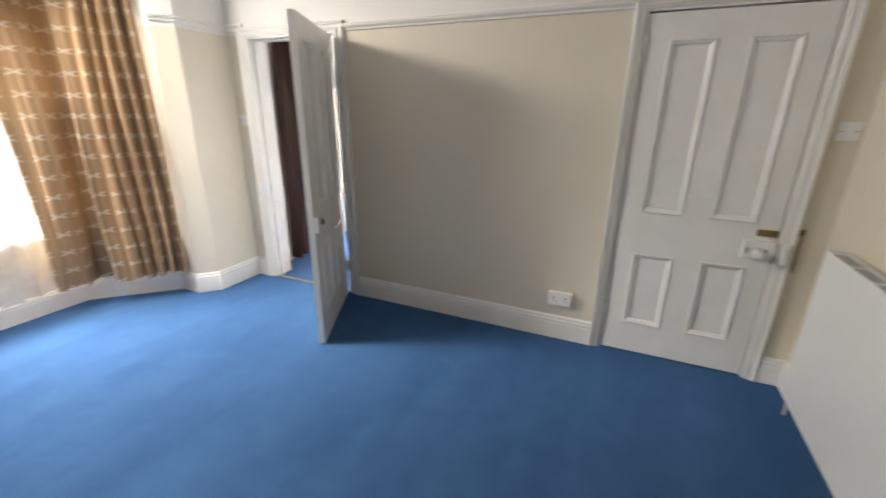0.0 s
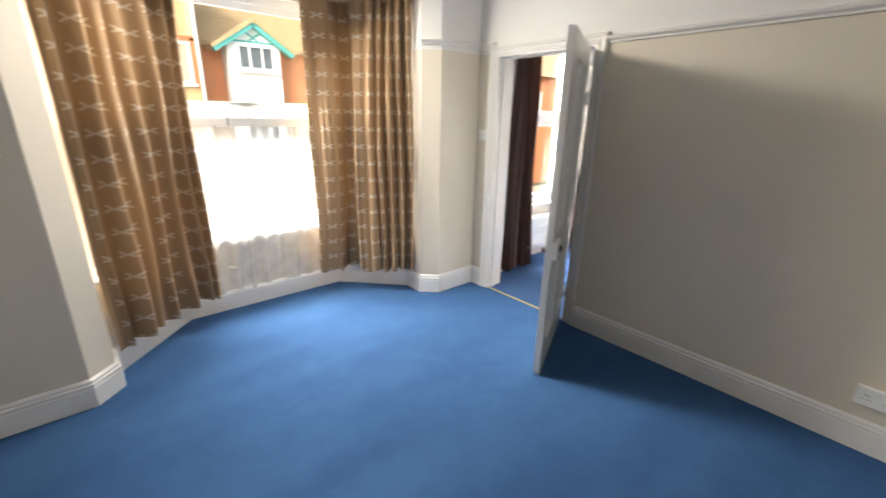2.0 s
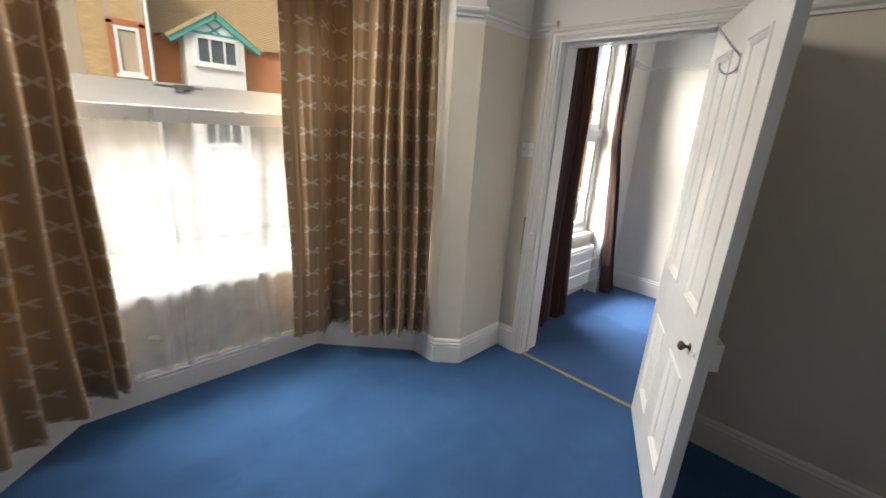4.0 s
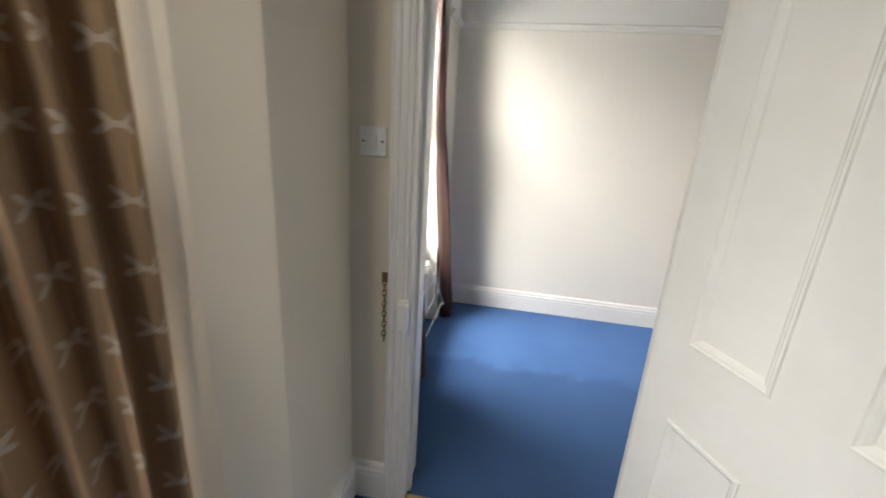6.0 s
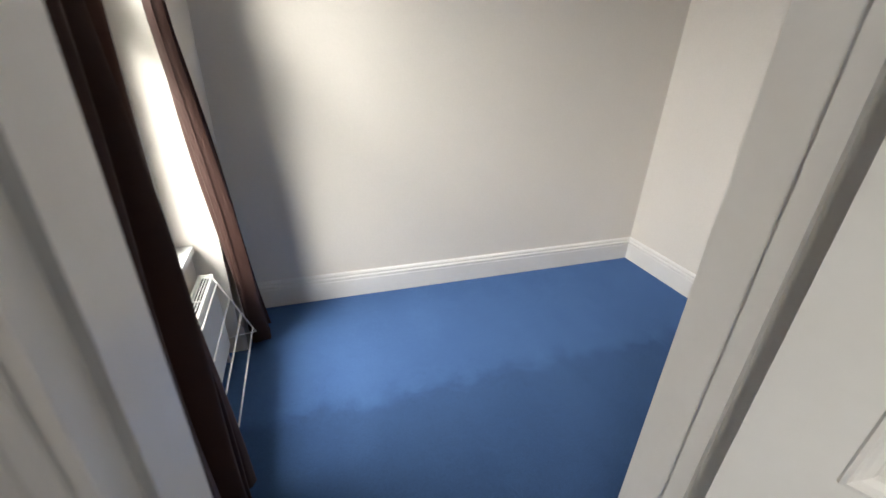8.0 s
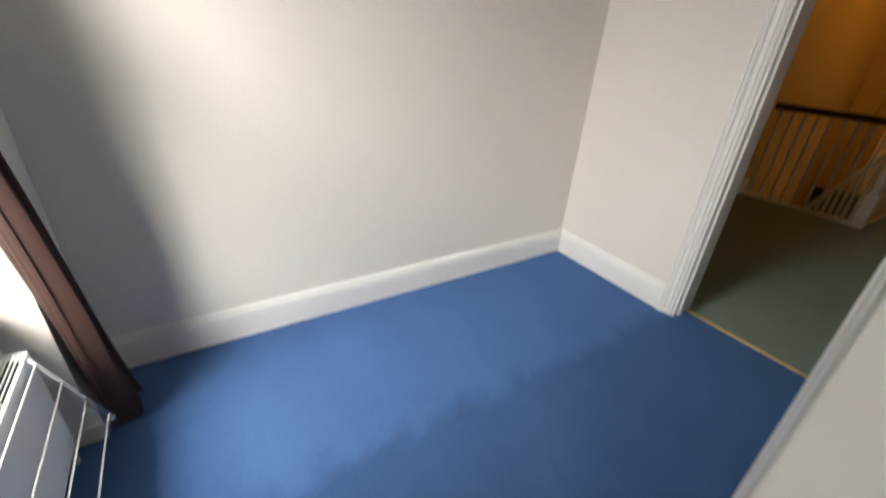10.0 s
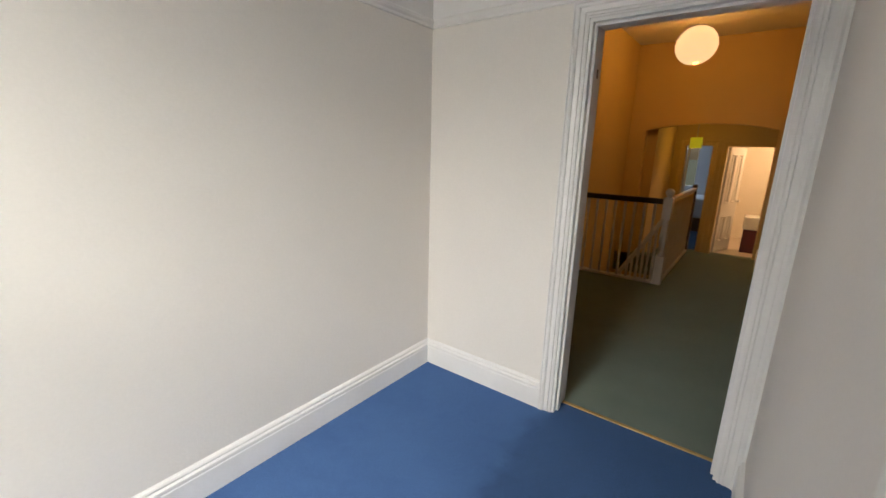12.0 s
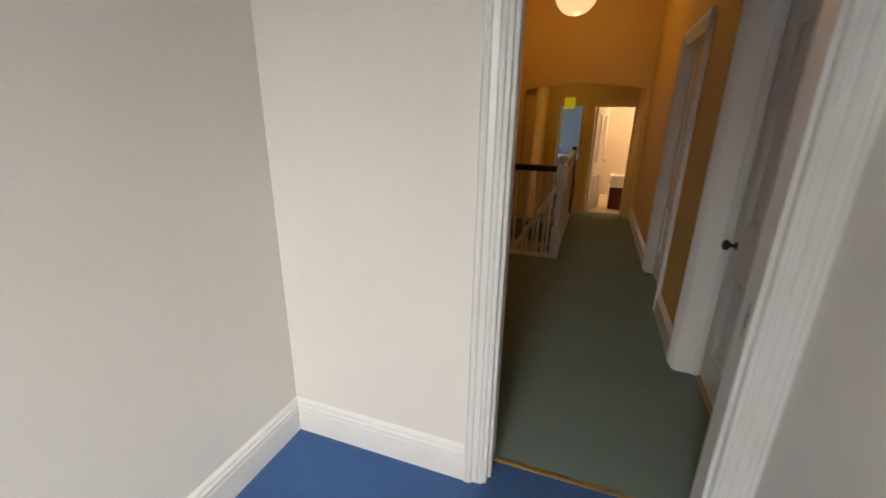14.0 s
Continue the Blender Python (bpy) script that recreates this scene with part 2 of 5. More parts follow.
CREAM = surface("cream_wall_paint", (0.73, 0.67, 0.56), 0.75, 0.025, 1.4, 90, 0.04, second=(0.69, 0.63, 0.52))
CREAM_B = surface("pale_cream_wall_paint", (0.77, 0.73, 0.675), 0.75, 0.035, 1.4, 90, 0.06, second=(0.725, 0.69, 0.635))
WHITE = surface("white_wall_paint", (0.78, 0.77, 0.75), 0.8, 0.02, 1.2, 80, 0.08)
GLOSS = surface("white_gloss_paint", (0.80, 0.80, 0.79), 0.22, 0.02, 5, 35, 0.05, second=(0.74, 0.73, 0.70))
TRIM = surface("off_white_trim_paint", (0.80, 0.79, 0.77), 0.30, 0.02, 4, 40, 0.05, second=(0.75, 0.73, 0.69))
OCHRE = surface("landing_wall_paint", (0.69, 0.50, 0.21), 0.7, 0.03, 1.4, 80, 0.1)
BLUE_CARPET = carpet("blue_carpet", (0.027, 0.072, 0.178), (0.052, 0.126, 0.270))
BLUE_CARPET_B = carpet("blue_carpet_brushed", (0.051, 0.109, 0.258), (0.068, 0.142, 0.318), nap=1.07)
GREEN_CARPET = carpet("green_carpet", (0.14, 0.183, 0.158), (0.185, 0.235, 0.20))
BRASS = surface("brass", (0.62, 0.46, 0.20), 0.42, 0.08, 30, 120, 0.03, metal=1.0)
OLD_BRASS = surface("dull_brass", (0.30, 0.22, 0.11), 0.5, 0.15, 40, 150, 0.05, metal=1.0)
STEEL = surface("steel", (0.5, 0.5, 0.5), 0.3, 0.08, 30, 90, 0.02, metal=1.0)
DARK_KNOB = surface("brown_knob", (0.06, 0.035, 0.025), 0.18, 0.1, 20, 60, 0.02)
PLASTIC = surface("white_plastic", (0.82, 0.82, 0.80), 0.3, 0.01, 20, 60, 0.0)
DARK = surface("dark_slot", (0.02, 0.02, 0.02), 0.7, 0.1, 20, 60, 0.0)
RADIATOR_PAINT = surface("radiator_enamel", (0.80, 0.81, 0.79), 0.3, 0.01, 6, 60, 0.02)
UPVC = surface("white_upvc", (0.82, 0.83, 0.83), 0.28, 0.015, 6, 60, 0.0)
GLASS = window_glass("window_glass")
CURTAIN = cloth("brown_printed_curtain", (0.31, 0.207, 0.115), (0.60, 0.30, 0.10), 0.015, motif=(0.55, 0.485, 0.39))
DARK_CURTAIN = cloth("dark_brown_curtain", (0.040, 0.014, 0.009), (0.20, 0.06, 0.03), 0.012, rough=0.7)
NET = net_cloth("white_net", 0.68)
WIRE = surface("white_coated_wire", (0.85, 0.85, 0.84), 0.35, 0.02, 20, 60, 0.0)
BLACK_RAIL = surface("dark_handrail", (0.018, 0.016, 0.018), 0.35, 0.1, 8, 60, 0.02)
OLD_WOOD = surface("brown_handrail", (0.10, 0.045, 0.02), 0.35, 0.15, 8, 60, 0.04)
PAPER = glowing("lit_paper", (1.0, 0.66, 0.32), 0.85, ribs=True)
LIME_SHADE = glowing("lit_lime_shade", (0.66, 0.58, 0.02), 0.30)
YELLOW_BRICK = surface("yellow_brick", (0.62, 0.43, 0.22), 0.85, 0.06, 6, 30, 0.1, random_tint=0.25)
ORANGE_BRICK = surface("orange_brick", (0.56, 0.21, 0.09), 0.85, 0.06, 6, 30, 0.1, random_tint=0.25)
MORTAR = surface("mortar", (0.52, 0.43, 0.32), 0.9, 0.06, 6, 40, 0.1)
RENDER_W = surface("white_render", (0.86, 0.86, 0.85), 0.85, 0.03, 3, 50, 0.1)
TEAL = surface("teal_paint", (0.10, 0.42, 0.40), 0.4, 0.05, 4, 40, 0.05)
ROOF = surface("tan_roof_tile", (0.52, 0.37, 0.20), 0.85, 0.1, 6, 30, 0.2, random_tint=0.2)
ASPHALT = surface("asphalt", (0.05, 0.05, 0.05), 0.9, 0.1, 3, 80, 0.2)
GRASS = surface("far_ground", (0.08, 0.10, 0.05), 0.95, 0.1, 0.5, 8, 0.2)
BARK = surface("bark", (0.09, 0.075, 0.06), 0.9, 0.15, 8, 50, 0.3)
MAROON = surface("maroon_panel", (0.10, 0.015, 0.015), 0.4, 0.08, 6, 40, 0.02)
CERAMIC = surface("white_ceramic", (0.85, 0.85, 0.83), 0.12, 0.01, 6, 40, 0.0)
PALE_BLUE = surface("pale_blue_cloth", (0.55, 0.62, 0.72), 0.85, 0.05, 6, 80, 0.1)
BATH_FLOOR = surface("pale_vinyl", (0.62, 0.55, 0.45), 0.4, 0.05, 6, 40, 0.02)
BLUE_WALL = surface("pale_grey_wall", (0.62, 0.65, 0.70), 0.8, 0.02, 2, 60, 0.05)

# ---- mesh helpers ----


def box(bm, x0, x1, y0, y1, z0, z1, index=0):
    vs = [bm.verts.new((x, y, z)) for x in (x0, x1) for y in (y0, y1) for z in (z0, z1)]
    for f in ((0, 1, 3, 2), (4, 6, 7, 5), (0, 4, 5, 1), (2, 3, 7, 6), (0, 2, 6, 4), (1, 5, 7, 3)):
        bm.faces.new([vs[i] for i in f]).material_index = index


def soft_box(x0, x1, y0, y1, z0, z1, r=0.003, segments=2):
    bm = bmesh.new()
    box(bm, x0, x1, y0, y1, z0, z1)
    bmesh.ops.bevel(bm, geom=bm.edges[:], offset=r, segments=segments, affect="EDGES", profile=0.5)
    return bm


def tube(bm, a, b, r, sides=10, r2=None):
    a, b = Vector(a), Vector(b)
    d = (b - a).normalized()
    s = d.orthogonal().normalized()
    t = d.cross(s)
    rings = []
    for c, q in ((a, r), (b, r if r2 is None else r2)):
        rings.append([bm.verts.new(c + q * (math.cos(k * 2 * math.pi / sides) * s + math.sin(k * 2 * math.pi / sides) * t)) for k in range(sides)])
    for k in range(sides):
        bm.faces.new((rings[0][k], rings[0][(k + 1) % sides], rings[1][(k + 1) % sides], rings[1][k])).smooth = True
    bm.faces.new(rings[0][::-1])
    bm.faces.new(rings[1])


def lathe(bm, profile, m=None, sides=20):
    """Turns (radius, height) pairs round z and lays the result at m."""
    m = m or Matrix()
    rings = []
    for r, z in profile:
        rings.append([bm.verts.new(m @ Vector((max(r, 1e-4) * math.cos(k * 2 * math.pi / sides), max(r, 1e-4) * math.sin(k * 2 * math.pi / sides), z))) for k in range(sides)])
    for p, q in zip(rings, rings[1:]):
        for k in range(sides):
            bm.faces.new((p[k], p[(k + 1) % sides], q[(k + 1) % sides], q[k])).smooth = True
    bm.faces.new(rings[0][::-1])
    bm.faces.new(rings[-1])


def mesh_of(name, bm, materials):
    bmesh.ops.recalc_face_normals(bm, faces=bm.faces[:])
    me = bpy.data.meshes.new(name)
    bm.to_mesh(me)
    bm.free()
    for m in materials if isinstance(materials, (list, tuple)) else [materials]:
        me.materials.append(m)
    return me


def part(name, bm, material, parent, label=""):
    ob = new(name, mesh_of(name, bm, material))
    ob.parent = parent
    return tagged(ob, label)


def thing(name, label, category, group="", kind="", place=None):
    ob = new(name)
    ob.empty_display_size = 0.1
    if place:
        ob.matrix_world = place
    return tagged(ob, label, category, group, kind)


def single(name, bm, material, label, category, kind="", group=""):
    return tagged(new(name, mesh_of(name, bm, material)), label, category, group, kind)


def sweep(path, profile, closed=False):
    """A moulding along a plan path; profile points are (out from the wall, height). Out is to the left of the way."""
    bm = bmesh.new()
    pts = [Vector(p) for p in path]
    rings = []
    for i, p in enumerate(pts):
        before = (p - pts[i - 1]).normalized() if i or closed else None
        after = (pts[(i + 1) % len(pts)] - p).normalized() if i < len(pts) - 1 or closed else None
        before, after = before or after, after or before
        n0, n1 = Vector((-before.y, before.x)), Vector((-after.y, after.x))
        mid = (n0 + n1).normalized()
        mid /= max(mid.dot(n0), 0.3)
        rings.append([bm.verts.new((p.x + mid.x * d, p.y + mid.y * d, z)) for d, z in profile])
    for a, b in zip(rings, rings[1:] + ([rings[0]] if closed else [])):
        for k in range(len(profile) - 1):
            bm.faces.new((a[k], a[k + 1], b[k + 1], b[k]))
    if not closed:
        bm.faces.new(rings[0])
        bm.faces.new(rings[-1][::-1])
    return bm


SKIRT = [(0.0, 0.0), (0.022, 0.0), (0.022, 0.112), (0.019, 0.118), (0.021, 0.124), (0.021, 0.134), (0.013, 0.142), (0.015, 0.150), (0.010, 0.158), (0.0, 0.165)]


def skirting(path):
    return sweep(path, SKIRT)


def picture_rail(path, z):
    return sweep(path, [(0.0, z - 0.028), (0.012, z - 0.026), (0.014, z - 0.014), (0.026, z - 0.004), (0.030, z + 0.008), (0.022, z + 0.016), (0.0, z + 0.020)])


CASE = [(0.0, 0.0), (0.0, 0.012), (0.010, 0.016), (0.016, 0.012), (0.026, 0.014), (0.030, 0.020), (0.036, 0.015), (0.064, 0.017), (0.070, 0.024), (0.082, 0.028), (0.094, 0.024), (0.104, 0.030), (0.110, 0.028), (0.110, 0.0)]


def casing(s0, s1, z1, at, wide0=1.0, wide1=1.0, top=1.0):
    """A moulded architrave round an opening from s0 to s1, z1 high; at(s, z, out) gives the world place."""
    bm = bmesh.new()
    rows = []
    for u, d in CASE:
        rows.append([bm.verts.new(at(s0 - u * wide0, 0, d)), bm.verts.new(at(s0 - u * wide0, z1 + u * top, d)), bm.verts.new(at(s1 + u * wide1, z1 + u * top, d)), bm.verts.new(at(s1 + u * wide1, 0, d))])
    for a, b in zip(rows, rows[1:]):
        for k in range(3):
            bm.faces.new((a[k], a[k + 1], b[k + 1], b[k]))
    return bm


# ---- the plan, in metres ----
WT = 0.177            # party wall: room with the bay at y < 0, small room at y > WT
BACK_A = 0.99
FRONT = -3.05         # inner face of the street wall
FAR_B = 1.958
XB, XL = -0.374, -0.21  # small room's wall to the landing
HIGH = 3.0
RAIL_A, RAIL_B = 2.02, 2.115
D1 = (-2.845, -1.988, 2.0)   # doorway between the rooms
D2 = (-0.015, 0.805, 1.99)  # closed door to the landing
D4 = (1.70, 2.51, 2.0)    # further door off the landing
D3 = (0.260, 1.048, 2.01)   # doorway from the small room to the landing
LEFT_L = 2.08         # landing's other side wall
SOUTH = -4.35


def structure(name, bm, material, label, category="wall"):
    return single(name, bm, material, label, category, "structure")


def wall_boxes(bm, ranges, split, lo, hi):
    """Boxes given as x0 x1 y0 y1 z0 z1, cut at the picture rail so that the paint changes there."""
    for x0, x1, y0, y1, z0, z1 in ranges:
        if z0 < split < z1:
            box(bm, x0, x1, y0, y1, z0, split, lo)
            box(bm, x0, x1, y0, y1, split, z1, hi)
        else:
            box(bm, x0, x1, y0, y1, z0, z1, lo if z1 <= split else hi)


# party wall, with a skin for each room's paint
bm = bmesh.new()
half = 0.12
wall_boxes(bm, [(-3.35, D1[0], 0, half, 0, HIGH), (D1[1], D2[0], 0, half, 0, HIGH), (D2[1], BACK_A + 0.12, 0, half, 0, HIGH), (D1[0], D1[1], 0, half, D1[2], HIGH), (D2[0], D2[1], 0, half, D2[2], HIGH)], RAIL_A, 0, 1)
wall_boxes(bm, [(-3.35, D1[0], half, WT, 0, HIGH), (D1[1], XB, half, WT, 0, HIGH), (D1[0], D1[1], half, WT, D1[2], HIGH)], RAIL_B, 2, 1)
for r in [(XB, D2[0], half, WT, 0, HIGH), (D2[1], BACK_A + 0.12, half, WT, 0, HIGH), (D2[0], D2[1], half, WT, D2[2], HIGH), (BACK_A + 0.12, D4[0], 0.06, WT, 0, HIGH), (D4[1], 6.6, 0.06, WT, -0.5, HIGH), (D4[0], D4[1], 0.06, WT, D4[2], HIGH)]:
    box(bm, *r, 3)
bmesh.ops.remove_doubles(bm, verts=bm.verts[:], dist=1e-5)
structure("wall_party", bm, [CREAM, WHITE, CREAM_B, OCHRE], "cream painted plaster wall with two doorways")

bm = bmesh.new()
wall_boxes(bm, [(BACK_A, BACK_A + 0.12, SOUTH, -0.002, 0, HIGH)], RAIL_A, 0, 1)
structure("wall_back_room_a", bm, [CREAM, WHITE], "cream painted plaster wall behind the radiator")
bm = bmesh.new()
wall_boxes(bm, [(-3.35, BACK_A + 0.12, SOUTH - 0.12, SOUTH, 0, HIGH)], RAIL_A, 0, 1)
structure("wall_south_room_a", bm, [CREAM, WHITE], "plain cream painted plaster wall")

# street wall with the bay
BAY_MID = -1.64
P2, P3, PB, BC = (FRONT, -0.42), (-3.16, -0.535), (-3.35, -0.535), (-3.845, -1.01)


def mirror(p):
    return (p[0], 2 * BAY_MID - p[1])


def prism(bm, poly, z0, z1, index=0):
    a = [bm.verts.new((x, y, z0)) for x, y in poly]
    b = [bm.verts.new((x, y, z1)) for x, y in poly]
    n = len(poly)
    for k in range(n):
        bm.faces.new((a[k], a[(k + 1) % n], b[(k + 1) % n], b[k])).material_index = index
    bm.faces.new(a[::-1]).material_index = index
    bm.faces.new(b).material_index = index


bm = bmesh.new()
for f in (lambda p: p, mirror):
    end = 0.0 if f((0, 0))[1] == 0 else SOUTH
    poly = [f(P2), f(P3), f(PB), (PB[0], end), (FRONT, end)]
    for z0, z1, i in ((0, RAIL_A, 0), (RAIL_A, HIGH, 1)):
        prism(bm, poly, z0, z1, i)
# lintel over the bay's mouth
box(bm, -3.35, FRONT - 0.11, mirror(PB)[1], PB[1], 2.62, HIGH, 1)
structure("wall_street_room_a", bm, [CREAM, WHITE], "cream painted street wall with chamfered piers at the bay")

SILL, HEAD = 0.60, 2.34


def facet(bm, a, b, z0, z1, thick, i=0):
    a, b = Vector(a), Vector(b)
    d = (b - a).normalized()
    n = Vector((d.y, -d.x))
    if n.x > 0:
        n = -n
    prism(bm, [a, b, b + n * thick, a + n * thick], z0, z1, i)


bm = bmesh.new()
for a, b in ((PB, BC), (BC, mirror(BC)), (mirror(BC), mirror(PB))):
    facet(bm, a, b, 0, SILL - 0.03, 0.22)
    facet(bm, a, b, HEAD, 2.9, 0.22, 1)
structure("wall_bay", bm, [CREAM, WHITE], "cream painted dwarf wall of the bay window")

# small room: street wall with a window recess down to the floor
W2 = (0.63, 1.57, 0.60, 2.36)
bm = bmesh.new()
wall_boxes(bm, [(-3.35, FRONT, WT, W2[0], 0, HIGH), (-3.35, FRONT, W2[1], FAR_B, 0, HIGH), (-3.35, FRONT, W2[0], W2[1], W2[3], HIGH), (-3.35, -3.17, W2[0], W2[1], 0, W2[2] - 0.03)], RAIL_B, 0, 1)
structure("wall_street_room_b", bm, [CREAM_B, WHITE], "pale cream street wall with a window recess")
bm = bmesh.new()
wall_boxes(bm, [(-3.35, XB, FAR_B, FAR_B + 0.15, 0, HIGH)], RAIL_B, 0, 1)
structure("wall_far_room_b", bm, [CREAM_B, WHITE], "pale cream plaster wall lit by the window")
bm = bmesh.new()
mid = (XB + XL) / 2
wall_boxes(bm, [(XB, mid, D3[1], FAR_B + 0.15, 0, HIGH), (XB, mid, WT, D3[0], 0, HIGH), (XB, mid, D3[0], D3[1], D3[2], HIGH)], RAIL_B, 0, 1)
for r in [(mid, XL, D3[1], LEFT_L, 0, HIGH), (mid, XL, WT, D3[0], 0, HIGH), (mid, XL, D3[0], D3[1], D3[2], HIGH)]:
    box(bm, *r, 2)
structure("wall_landing_doorway", bm, [CREAM_B, WHITE, OCHRE], "pale cream wall with the doorway to the landing")

# floors and ceilings
bm = bmesh.new()
prism(bm, [(BACK_A, SOUTH), (BACK_A, 0), (D2[1], 0), (D2[1], 0.05), (D2[0], 0.05), (D2[0], 0), (D1[1], 0), (D1[1], 0.02), (D1[0], 0.02), (D1[0], 0), (FRONT, 0), P2, P3, PB, BC, mirror(BC), mirror(PB), mirror(P3), mirror(P2), (FRONT, SOUTH)][::-1], -0.12, 0)
structure("floor_room_a", bm, BLUE_CARPET, "blue cut-pile carpet, brushed in patches", "carpet")
bm = bmesh.new()
prism(bm, [(XB + 0.13, D3[0]), (XB + 0.13, D3[1]), (XB, D3[1]), (XB, FAR_B), (FRONT, FAR_B), (FRONT, W2[1]), (-3.17, W2[1]), (-3.17, W2[0]), (FRONT, W2[0]), (FRONT, WT), (D1[0], WT), (D1[0], 0.02), (D1[1], 0.02), (D1[1], WT), (XB, WT), (XB, D3[0])], -0.12, -0.001)
structure("floor_room_b", bm, BLUE_CARPET_B, "blue cut-pile carpet of the small room", "carpet")
for name, r in (("ceiling_room_a", (-3.35, BACK_A + 0.12, SOUTH, 0)), ("ceiling_room_b", (-3.35, XL, 0.0, FAR_B + 0.15))):
    bm = bmesh.new()
    box(bm, r[0], r[1], r[2], r[3], HIGH, HIGH + 0.15)
    structure(name, bm, WHITE, "white painted plaster ceiling", "ceiling")
bm = bmesh.new()
prism(bm, [PB, BC, mirror(BC), mirror(PB)], 2.62, 2.75)
structure("ceiling_bay", bm, WHITE, "white soffit over the bay", "ceiling")
bm = bmesh.new()
box(bm, -4.15, -3.35, -2.9, -0.4, 2.9, 3.05)
structure("bay_roof", bm, ROOF, "roof over the bay window", "roof")

# landing
WELL = (2.64, 4.75, 1.10)
STEP, END_X, LOW, TOP_L = WELL[1], 6.6, -0.37, 1.97   # the passage beyond the arch lies two steps down
bm = bmesh.new()
box(bm, XB + 0.13, WELL[0], WT, LEFT_L, -0.15, -0.002)
box(bm, WELL[0], STEP, WT, WELL[2], -0.15, -0.002)
for x0, x1, y in ((D2[0], D2[1], 0.05), (D4[0], D4[1], 0.06)):
    box(bm, x0, x1, y, WT, -0.15, -0.002)
structure("floor_landing", bm, GREEN_CARPET, "grey-green worn carpet of the landing", "carpet")
bm = bmesh.new()
box(bm, STEP, STEP + 0.26, WT, LEFT_L, -0.5, -0.185)
box(bm, STEP + 0.26, END_X + 0.15, WT, LEFT_L, -0.5, LOW)
structure("floor_passage", bm, GREEN_CARPET, "grey-green carpet two steps down", "carpet")
bm = bmesh.new()
box(bm, XL, STEP, 0.06, LEFT_L + 0.12, HIGH, HIGH + 0.15)
structure("ceiling_landing", bm, WHITE, "white plaster ceiling of the landing", "ceiling")
bm = bmesh.new()
box(bm, STEP + 0.15, END_X, 0.06, LEFT_L + 0.12, TOP_L, TOP_L + 0.15)
structure("ceiling_passage", bm, WHITE, "low white ceiling of the passage", "ceiling")
bm = bmesh.new()
box(bm, XL, END_X, LEFT_L, LEFT_L + 0.12, -2.8, HIGH)
structure("wall_landing_side", bm, OCHRE, "ochre painted side wall of the landing and stairwell")
# stairwell below the landing
bm = bmesh.new()
box(bm, WELL[0] - 0.1, WELL[0], WELL[2], LEFT_L, -2.8, -0.15)
box(bm, WELL[0] - 0.1, STEP + 0.1, WELL[2] - 0.1, WELL[2], -2.8, -0.15)
box(bm, STEP, STEP + 0.1, WELL[2], LEFT_L, -2.8, -0.5)
structure("wall_stairwell", bm, OCHRE, "walls of the dark stairwell")
bm = bmesh.new()
box(bm, WELL[0] - 0.1, STEP + 0.1, WELL[2] - 0.1, LEFT_L, -2.95, -2.8)
structure("floor_hall_below", bm, GREEN_CARPET, "carpet of the hall below the stairs", "carpet")

# arch wall at the step
bm = bmesh.new()
y0, y1, spring, rise = 0.23, 1.84, 1.765, 0.095
arch = [(y0 + (y1 - y0) * k / 16, spring + rise * math.sin(math.pi * k / 16) ** 0.8) for k in range(17)]
outline = [(WT, LOW), (y0, LOW)] + arch + [(y1, LOW), (LEFT_L, LOW), (LEFT_L, HIGH), (WT, HIGH)]
near = [bm.verts.new((STEP, y, z)) for y, z in outline]
beyond = [bm.verts.new((STEP + 0.15, y, z)) for y, z in outline]
bm.faces.new(near)
bm.faces.new(beyond[::-1])
for k in range(len(outline)):
    bm.faces.new((near[k], near[k - 1], beyond[k - 1], beyond[k]))
structure("wall_arch", bm, OCHRE, "ochre wall with a shallow arched opening")

bm = bmesh.new()
box(bm, STEP + 0.152, END_X - 0.002, 1.70, LEFT_L - 0.002, LOW, TOP_L - 0.002)
structure("wall_passage_side", bm, OCHRE, "ochre side wall of the passage beside the lamp")

# end wall of the passage with two doorways
BD = (0.21, 0.86, 1.575)
LD = (1.09, 1.50, 1.585)
bm = bmesh.new()
E0, E1, TT = END_X, END_X + 0.15, 2.12
for r in ((E0, E1, WT, BD[0], LOW, TT), (E0, E1, BD[1], LD[0], LOW, TT), (E0, E1, LD[1], LEFT_L, LOW, TT), (E0, E1, BD[0], BD[1], BD[2], TT), (E0, E1, LD[0], LD[1], LD[2], TT)):
    box(bm, *r)
structure("wall_passage_end", bm, OCHRE, "ochre end wall with two open doorways")
# bathroom and back room beyond
bm = bmesh.new()
for r in ((E1, 8.9, -0.9, -0.8, LOW, TT), (8.8, 8.9, -0.8, 0.93, LOW, TT), (E1, 8.9, 0.93, 1.03, LOW, TT), (E1 - 0.1, E1, -0.9, WT, LOW, TT)):
    box(bm, *r)
structure("wall_bathroom", bm, CREAM, "cream walls of the lit bathroom")
bm = bmesh.new()
box(bm, E1, 8.9, -0.9, 0.93, LOW - 0.15, LOW)
structure("floor_bathroom", bm, BATH_FLOOR, "pale vinyl bathroom floor", "floor")
bm = bmesh.new()
box(bm, E0, 8.9, -0.9, 1.03, TT, TT + 0.12)
box(bm, E0, 10.6, 1.03, 3.4, TT, TT + 0.12)
structure("ceiling_back_rooms", bm, WHITE, "white ceilings of the back rooms", "ceiling")
bm = bmesh.new()
